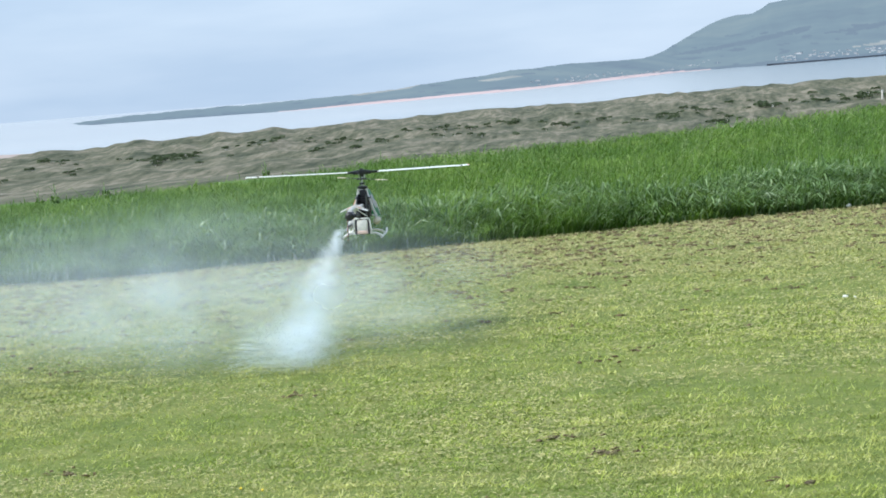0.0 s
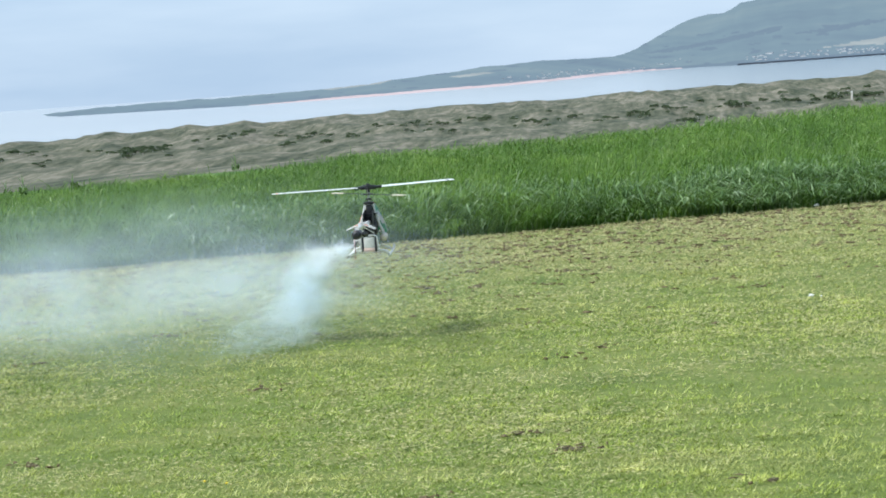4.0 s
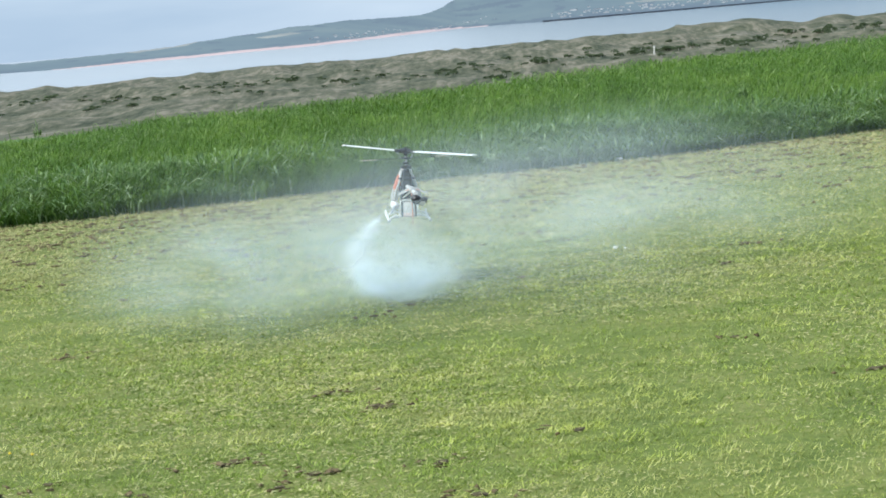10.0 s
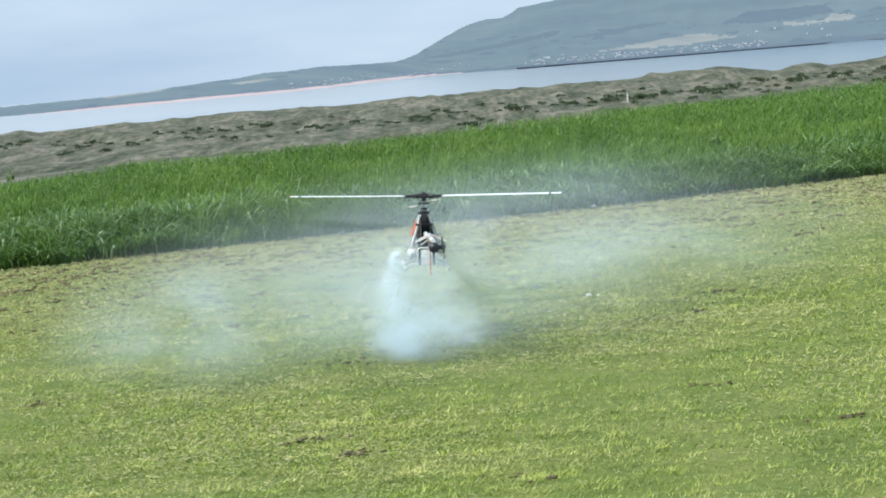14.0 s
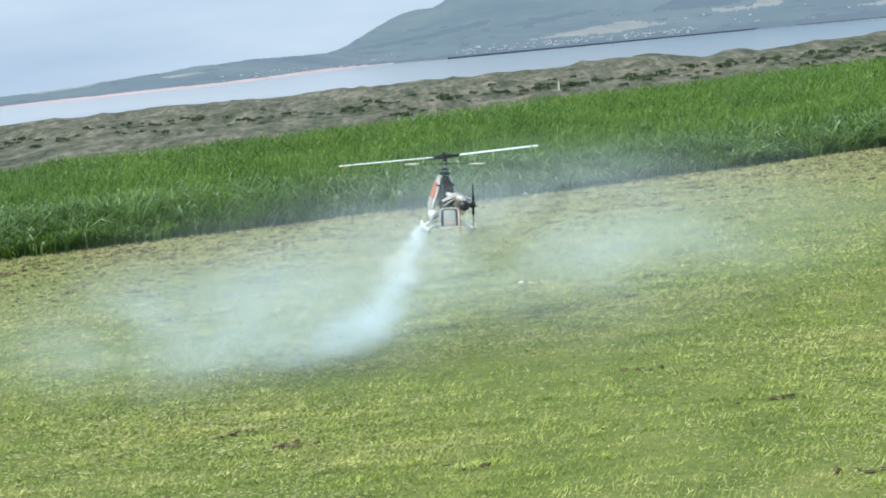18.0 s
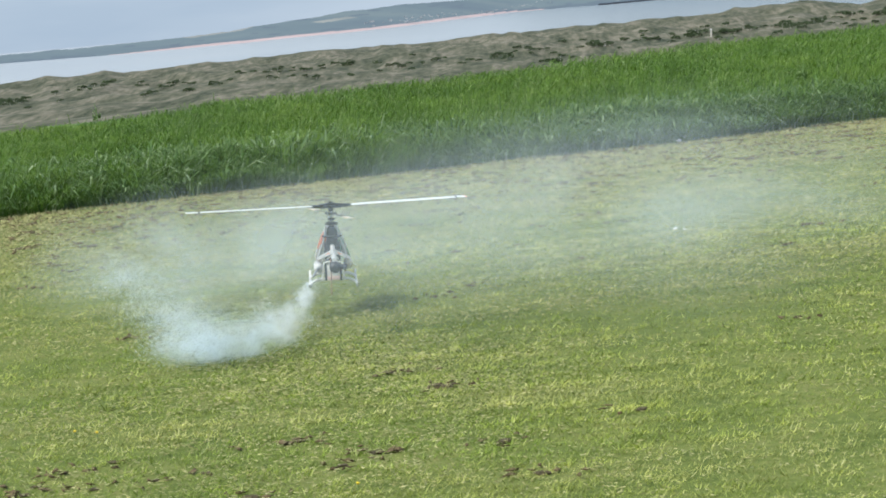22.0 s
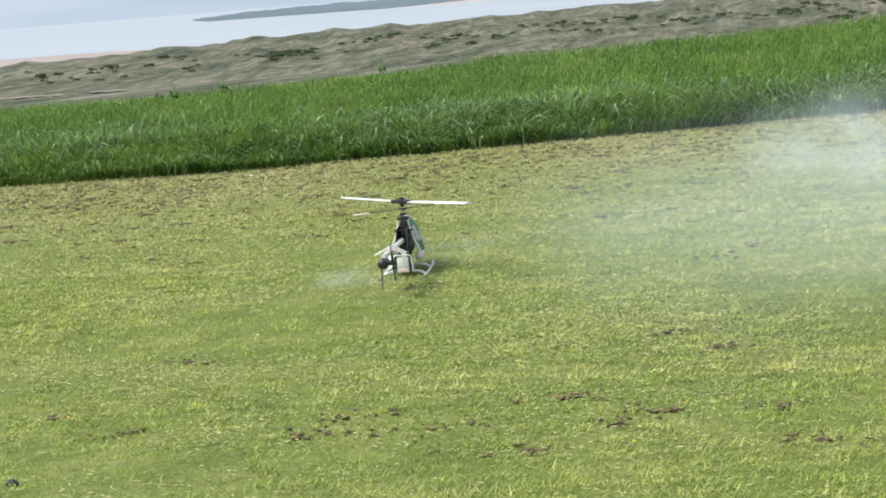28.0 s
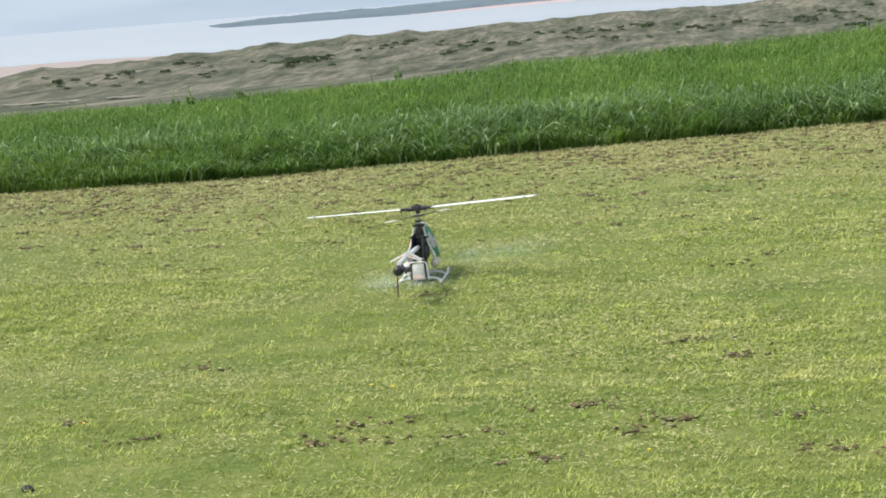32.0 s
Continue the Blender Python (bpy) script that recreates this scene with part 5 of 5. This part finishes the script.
# ---- what moves ----
# seconds, place of the base, lean to the right, heading to the right
HELI = [
    (0.0, -1.979, 11.089, 0.677, 1.5, -4.3),
    (0.5, -1.959, 11.030, 0.558, -0.4, -4.1),
    (1.0, -2.002, 10.961, 0.471, -2.2, -4.3),
    (1.5, -2.153, 10.892, 0.461, 0.8, -5.2),
    (2.0, -2.259, 10.831, 0.532, 3.9, -6.0),
    (2.5, -2.246, 10.794, 0.615, 3.9, -5.9),
    (3.0, -2.128, 10.777, 0.640, 3.8, -5.4),
    (3.5, -1.940, 10.757, 0.642, 2.1, -4.7),
    (4.0, -1.684, 10.746, 0.547, 0.5, -3.6),
    (4.5, -1.504, 10.847, 0.374, 0.5, -3.4),
    (6.5, -0.839, 11.229, 0.244, 0.8, -3.3),
    (7.0, -0.618, 11.323, 0.343, 0.9, -3.1),
    (7.5, -0.385, 11.260, 0.403, 0.6, -3.5),
    (8.0, -0.254, 11.191, 0.305, 0.2, -4.4),
    (8.5, -0.175, 11.064, 0.223, 0.5, -2.8),
    (9.0, -0.189, 10.938, 0.357, 0.8, -1.7),
    (9.5, -0.230, 10.812, 0.426, 1.7, -3.1),
    (10.0, -0.264, 10.688, 0.432, 2.7, -4.5),
    (10.5, -0.216, 10.605, 0.449, 1.9, -3.4),
    (11.0, -0.165, 10.523, 0.453, 1.1, -2.2),
    (11.5, -0.174, 10.430, 0.449, 2.2, -2.8),
    (12.0, -0.175, 10.338, 0.434, 3.5, -3.4),
    (12.5, -0.177, 10.257, 0.495, 3.7, -3.2),
    (13.0, -0.129, 10.177, 0.523, 3.8, -2.7),
    (13.5, -0.075, 10.153, 0.495, 3.3, -2.9),
    (15.5, 0.310, 10.051, 0.424, 1.4, -2.5),
    (16.0, 0.348, 10.027, 0.439, 0.9, -2.7),
    (16.5, 0.334, 10.047, 0.474, 1.8, -2.9),
    (17.0, 0.375, 10.066, 0.480, 2.8, -2.9),
    (17.5, 0.417, 10.049, 0.535, 2.9, -3.2),
    (18.0, 0.540, 10.027, 0.593, 3.0, -3.0),
    (18.5, 0.658, 9.948, 0.629, 0.9, -2.9),
    (19.0, 0.756, 9.870, 0.625, -1.1, -2.8),
    (19.5, 0.678, 9.762, 0.556, -0.9, -3.2),
    (20.0, 0.483, 9.663, 0.435, -0.7, -4.3),
    (20.5, 0.121, 9.582, 0.349, 0.6, -4.5),
    (21.0, -0.247, 9.490, 0.267, 2.0, -4.8),
    (21.5, -0.624, 9.459, 0.174, 2.6, -5.6),
    (22.0, -1.001, 9.415, 0.182, 3.3, -6.2),
    (22.5, -1.388, 9.427, 0.210, 4.2, -6.7),
    (23.0, -1.694, 9.440, 0.129, 5.0, -6.5),
    (23.5, -1.910, 9.489, 0.067, 3.0, -6.8),
    (24.0, -2.043, 9.552, 0.184, 1.0, -6.7),
    (24.5, -2.159, 9.600, 0.100, 1.8, -6.6),
    (25.0, -2.206, 9.642, 0.018, 2.5, -6.1),
    (25.5, -2.221, 9.673, 0.000, 1.7, -5.6),
    (26.0, -2.222, 9.681, 0.000, 0.4, -5.1),
    (26.5, -2.224, 9.683, 0.000, 0.3, -4.7),
    (28.5, -2.224, 9.683, 0.000, 0.0, -4.7),
    (32.0, -2.224, 9.683, 0.000, 0.0, -4.7),
]
BLADES = [(0, 34, 1.0), (1, 18, 2.0), (2, -12, -0.5), (3, 14, 0.0), (4, 52, 2.0), (7, -76, 1.5), (8, -32, 1.0), (9, -38, -1.0), (10, -64, 0.5), (11, 76, 1.0), (12, 20, -1.5), (13, 74, 0.0), (16, -18, 0.0), (17, -62, -0.5), (18, 40, -1.0), (19, -48, 2.0), (20, -16, 0.0), (21, -6, -0.5), (22, 20, 0.5), (23, 34, 1.0), (24, -42, 1.5), (25, 54, 2.0), (26, 52, 0.5), (29, -20, -2.3), (30, 86, 1.8), (31, 8, -1.2), (32, -28, -3.8)]
# seconds; the line of the smoke from the exhaust to where it thins out
PLUME = [
    (0, (-2.12, 10.97, 0.71), (-2.22, 11.01, 0.52), (-2.32, 11.05, 0.29), (-2.37, 10.91, 0.11), (-2.27, 9.98, 0.11), (-2.43, 9.93, 0.11)),
    (1, (-2.15, 10.84, 0.51), (-2.32, 10.88, 0.32), (-2.53, 10.92, 0.14), (-2.67, 10.26, 0.11), (-3.08, 10.08, 0.11), (-3.55, 10.13, 0.11)),
    (2, (-2.37, 10.71, 0.57), (-2.50, 10.75, 0.29), (-2.57, 10.45, 0.11), (-2.79, 9.98, 0.11), (-3.18, 9.90, 0.11), (-3.69, 10.05, 0.11)),
    (3, (-2.25, 10.66, 0.65), (-2.38, 10.70, 0.65), (-2.55, 10.74, 0.60), (-2.69, 10.78, 0.37), (-2.89, 10.62, 0.11), (-2.98, 9.22, 0.11)),
    (4, (-1.81, 10.63, 0.59), (-1.95, 10.67, 0.54), (-2.08, 10.71, 0.45), (-2.13, 10.75, 0.28), (-2.24, 10.79, 0.12), (-2.36, 10.10, 0.11)),
    (7, (-0.74, 11.20, 0.32), (-0.92, 11.24, 0.23), (-1.07, 11.17, 0.11), (-1.12, 10.33, 0.11), (-1.26, 10.29, 0.11), (-1.57, 10.54, 0.11)),
    (8, (-0.35, 11.07, 0.31), (-0.44, 11.11, 0.19), (-0.56, 10.81, 0.11), (-0.68, 10.34, 0.11), (-0.37, 10.34, 0.11), (-0.14, 10.83, 0.11)),
    (9, (-0.32, 10.82, 0.40), (-0.43, 10.86, 0.21), (-0.51, 10.22, 0.11), (-0.28, 10.09, 0.11), (-0.09, 10.25, 0.11), (0.07, 11.02, 0.20)),
    (10, (-0.45, 10.57, 0.43), (-0.58, 10.61, 0.28), (-0.55, 10.55, 0.11), (-0.38, 10.05, 0.11), (-0.17, 10.11, 0.11), (-0.35, 10.77, 0.15)),
    (11, (-0.33, 10.40, 0.49), (-0.41, 10.44, 0.31), (-0.45, 10.48, 0.12), (-0.68, 9.85, 0.11), (-1.13, 9.83, 0.11), (-1.60, 10.42, 0.11)),
    (12, (-0.27, 10.22, 0.44), (-0.41, 10.26, 0.28), (-0.60, 10.30, 0.16), (-0.79, 9.81, 0.11), (-1.08, 9.32, 0.11), (-1.58, 10.30, 0.11)),
    (13, (-0.26, 10.06, 0.51), (-0.37, 10.10, 0.39), (-0.39, 10.14, 0.20), (-0.27, 9.68, 0.11), (0.02, 9.53, 0.11), (0.22, 10.26, 0.17)),
    (16, (0.21, 9.91, 0.58), (0.12, 9.95, 0.39), (0.02, 9.99, 0.21), (-0.13, 9.78, 0.11), (-0.32, 9.37, 0.11), (-0.65, 9.36, 0.11)),
    (17, (0.29, 9.95, 0.54), (0.05, 9.99, 0.36), (-0.19, 9.79, 0.11), (-0.55, 9.20, 0.11), (-0.91, 9.50, 0.11), (-1.27, 10.15, 0.20)),
    (18, (0.39, 9.91, 0.61), (0.31, 9.95, 0.46), (0.21, 9.99, 0.23), (0.07, 9.84, 0.11), (-0.19, 9.09, 0.11), (-0.79, 9.11, 0.11)),
    (19, (0.53, 9.75, 0.69), (0.37, 9.79, 0.31), (0.14, 9.09, 0.11), (-0.21, 8.73, 0.11), (-0.62, 9.00, 0.11), (-0.98, 9.95, 0.24)),
    (20, (0.36, 9.54, 0.44), (0.30, 9.58, 0.27), (0.25, 9.50, 0.11), (0.07, 9.12, 0.11), (-0.16, 9.17, 0.11), (-0.41, 9.74, 0.18)),
    (21, (-0.36, 9.37, 0.29), (-0.48, 9.40, 0.11), (-0.56, 8.37, 0.11), (-0.37, 8.17, 0.11), (-0.12, 8.39, 0.11), (-0.02, 8.94, 0.11)),
    (22, (-1.11, 9.29, 0.18), (-1.16, 8.73, 0.11), (-1.23, 8.19, 0.11), (-1.47, 8.17, 0.11), (-1.72, 8.40, 0.11), (-2.10, 9.49, 0.31)),
    (23, (-1.80, 9.32, 0.17), (-1.82, 8.76, 0.11), (-1.88, 8.11, 0.11), (-2.09, 8.04, 0.11), (-2.48, 8.77, 0.11), (-2.70, 9.52, 0.26)),
    (24, (-2.13, 9.43, 0.22), (-2.32, 9.35, 0.11), (-2.39, 8.82, 0.11), (-2.59, 8.51, 0.11), (-3.02, 9.09, 0.11), (-3.32, 9.63, 0.40)),
    (25, (-2.25, 9.15, 0.11), (-2.54, 9.04, 0.11), (-2.81, 8.66, 0.11), (-3.28, 8.93, 0.11), (-3.84, 9.71, 0.24), (-3.74, 9.74, 0.60)),
    (26, (-2.30, 8.96, 0.11), (-2.20, 9.01, 0.11), (-2.08, 9.19, 0.11), (-1.98, 9.48, 0.11), (-1.95, 9.79, 0.17), (-1.99, 9.83, 0.32)),
    (26.5, (-2.45, 9.54, 0.10), (-2.39, 9.66, 0.11), (-2.23, 9.80, 0.10), (-2.03, 9.95, 0.16), (-1.93, 10.07, 0.28), (-1.96, 10.16, 0.46)),
    (28.5, (-2.32, 9.45, 0.08), (-2.28, 9.43, 0.08), (-1.79, 9.35, 0.08), (-1.65, 9.38, 0.09), (-1.52, 9.48, 0.09), (-1.38, 9.59, 0.09)),
    (29, (-2.31, 9.36, 0.08), (-2.28, 9.42, 0.08), (-1.75, 9.33, 0.08), (-1.60, 9.35, 0.09), (-1.46, 9.53, 0.09), (-1.31, 9.64, 0.09)),
]
# seconds; place and half breadth of the low haze and of the drifting haze
HAZE = [
    (0, (-2.59, 10.63, 1.14), (-3.77, 11.34, 0.94)),
    (1, (-3.31, 10.18, 0.98), (-3.69, 11.20, 0.92)),
    (2, (-3.40, 10.45, 1.08), (-3.69, 10.90, 0.90)),
    (3, (-3.60, 10.58, 1.02), (-3.69, 10.63, 0.88)),
    (4, (-3.11, 11.15, 1.21), (-3.47, 11.08, 0.99)),
    (7, (-1.30, 9.76, 1.03), (-0.72, 12.72, 1.67)),
    (8, (-1.33, 10.02, 1.12), (0.34, 12.01, 1.26)),
    (9, (-0.64, 9.88, 1.10), (0.23, 12.34, 0.97)),
    (10, (-0.83, 9.77, 0.90), (0.55, 11.10, 1.16)),
    (11, (-0.75, 9.82, 1.03), (0.47, 11.92, 1.17)),
    (12, (-0.80, 10.01, 0.98), (0.32, 11.41, 1.12)),
    (13, (-0.65, 9.61, 1.07), (0.26, 11.58, 1.13)),
    (16, (-0.33, 9.84, 1.09), (1.21, 11.25, 1.18)),
    (17, (-0.84, 9.40, 0.72), (0.82, 11.44, 1.35)),
    (18, (-0.63, 9.04, 0.69), (1.03, 10.54, 1.24)),
    (19, (-0.22, 9.58, 0.85), (1.44, 11.21, 1.33)),
    (20, (-0.02, 9.45, 0.72), (1.61, 10.96, 1.30)),
    (21, (-0.54, 9.13, 0.86), (1.28, 10.82, 1.35)),
    (22, (-1.46, 10.06, 0.86), (0.34, 10.06, 1.18)),
    (23, (-1.91, 9.48, 0.82), (-0.36, 8.98, 1.06)),
    (24, (-2.84, 10.07, 0.71), (-0.83, 8.49, 1.06)),
    (25, (-3.40, 10.05, 0.58), (-1.37, 9.21, 1.22)),
    (26, (-3.04, 10.22, 0.67), (-1.21, 8.55, 1.13)),
    (26.5, (-2.94, 10.29, 0.70), (-1.19, 9.26, 1.28)),
    (28.5, (-1.67, 10.57, 0.28), (-0.49, 7.53, 0.99)),
    (29, (-1.47, 10.60, 0.22), (-0.29, 7.29, 0.86)),
]


def spin_rows(keys, turn_of):
    """A rotor that whirls on, and stands at the given angles at the given seconds; two blades look alike after half a turn."""
    rows, total = [], keys[0][1]
    rows.append((keys[0][0], turn_of(keys[0][0], total)))
    for (t0, a0), (t1, a1) in zip(keys, keys[1:]):
        n = round((t1 - t0) * FPS)
        rest = (a1 - total) % 180.0
        whole = rest + 180.0 * round((62.0 * n - rest) / 180.0)
        for k in range(1, n + 1):
            rows.append((t0 + k / FPS, turn_of(t0 + k / FPS, total + whole * k / n)))
        total += whole
    return rows


def motions():
    body = [(t, pose(x, y, z, 0, lean, -turn)) for t, x, y, z, lean, turn in HELI]
    walk(heli, body)
    tilt = [(t, c) for t, b, c in BLADES]
    walk(main_rotor, spin_rows([(t, b) for t, b, c in BLADES], lambda t, a: pose(0, 0, HUB_Z, lerp_table([(26.5, -0.5), (28.5, -3.2)], t), lerp_table(tilt, t)) @ pose(0, 0, 0, 0, 0, a)))
    walk(tail_rotor, spin_rows([(0, 80), (1, 80), (2, 85), (3, 85), (4, 82), (7, 90), (8, 12), (9, 75), (10, 90), (11, 80), (12, 60), (13, 80), (16, 0), (17, 75), (18, 8), (19, 55), (20, 0), (21, 90), (22, 90), (23, 88), (24, 88), (25, 88), (26, 80), (29, 86), (30, 89), (31, 88), (32, 88)], lambda t, a: pose(0.05, -0.865, 0.197, a, 0, 0)))
    rng = np.random.default_rng(4)
    for i, ob in enumerate(plume_puffs):
        s = i / (PLUME_PUFFS - 1)
        jit = [rng.normal(0, 0.006 + 0.05 * s) for _ in range(3)]
        rows = []
        for t, *pts in PLUME:
            line = curve3(pts, 8)
            p = line[round(s ** 1.12 * (len(line) - 1))].copy()
            p += Vector((jit[0] + 0.012 * s * math.sin(3 * t + i), jit[1], abs(jit[2])))
            if t > 28:
                # after the landing the wind lifts the last of it and carries it off
                p += Vector((4.0 + 2.6 * s + 20 * jit[0], 3.0 + 3 * s + 20 * jit[1], 0.1 + 0.6 * s + 12 * abs(jit[2])))
            rows.append((t, pose(p.x, p.y, max(p.z, 0.05), 0, 0, 12 * math.sin(0.9 * t + 2 * i))))
        last = Vector(rows[-1][1].translation)
        f = 0.4 + 1.5 * s
        for t, g in ((30.0, 0.5), (31.0, 1.6), (32.0, 3.4)):
            rows.append((t, pose(last.x + 2.4 * g * f, last.y + 1.0 * g * f, last.z + 0.12 * g * f, 0, 0, 12 * math.sin(0.9 * t + 2 * i))))
        walk(ob, rows)
    # the last thin wisps, which stay about the skids once it has landed
    for i, ob in enumerate(low_wisps):
        rows = [(t, pose(*pts[3], 0, 0, 10 * math.sin(t + i))) for t, *pts in PLUME if t < 26]
        rows += [(t, pose(x + (-0.42, -0.30, -0.06, 0.14)[i], y + (-0.55, -0.5, -0.12, 0.0)[i], 0.06 + 0.015 * i, 0, 0, 10 * math.sin(t + i))) for t, x, y in ((26.0, -2.38, 9.6), (28.5, -2.02, 9.85), (29.0, -1.98, 9.9), (30.0, -1.93, 9.9), (31.0, -1.95, 9.85), (32.0, -1.9, 9.9))]
        walk(ob, rows)
    # thin haze: one low cloud that rolls up round the machine, one that hangs behind and beside it
    for i, ob in enumerate(haze_puffs):
        low = i < LOW_PUFFS
        k = i if low else i - LOW_PUFFS
        rows = []
        for t, near, far in HAZE:
            x, y, rx = near if low else far
            p = Vector((x + rx * (-0.5, 0.5)[k] + 0.10 * math.sin(1.3 * t + 2 * i), y + ((0.1, 0.35) if low else (-0.9, 0.4))[k], 0.0 if low else 0.02))
            if t > 28:
                p += Vector((3.4 + 1.2 * k, 2.4 + 0.5 * k, 0.0)) * (1.0 if low else 0.62)
            rows.append((t, pose(p.x, p.y, p.z, 0, 0, -math.degrees(math.atan2(p.x, p.y)) + 7 * math.sin(0.8 * t + i))))
        last = Vector(rows[-1][1].translation)
        for t, g in ((30.0, 1.0), (31.0, 2.6), (32.0, 5.0)):
            rows.append((t, pose(last.x + 3.0 * g, last.y + 1.0 * g, last.z, 0, 0, -20 + 7 * math.sin(0.8 * t + i))))
        walk(ob, rows)


motions()
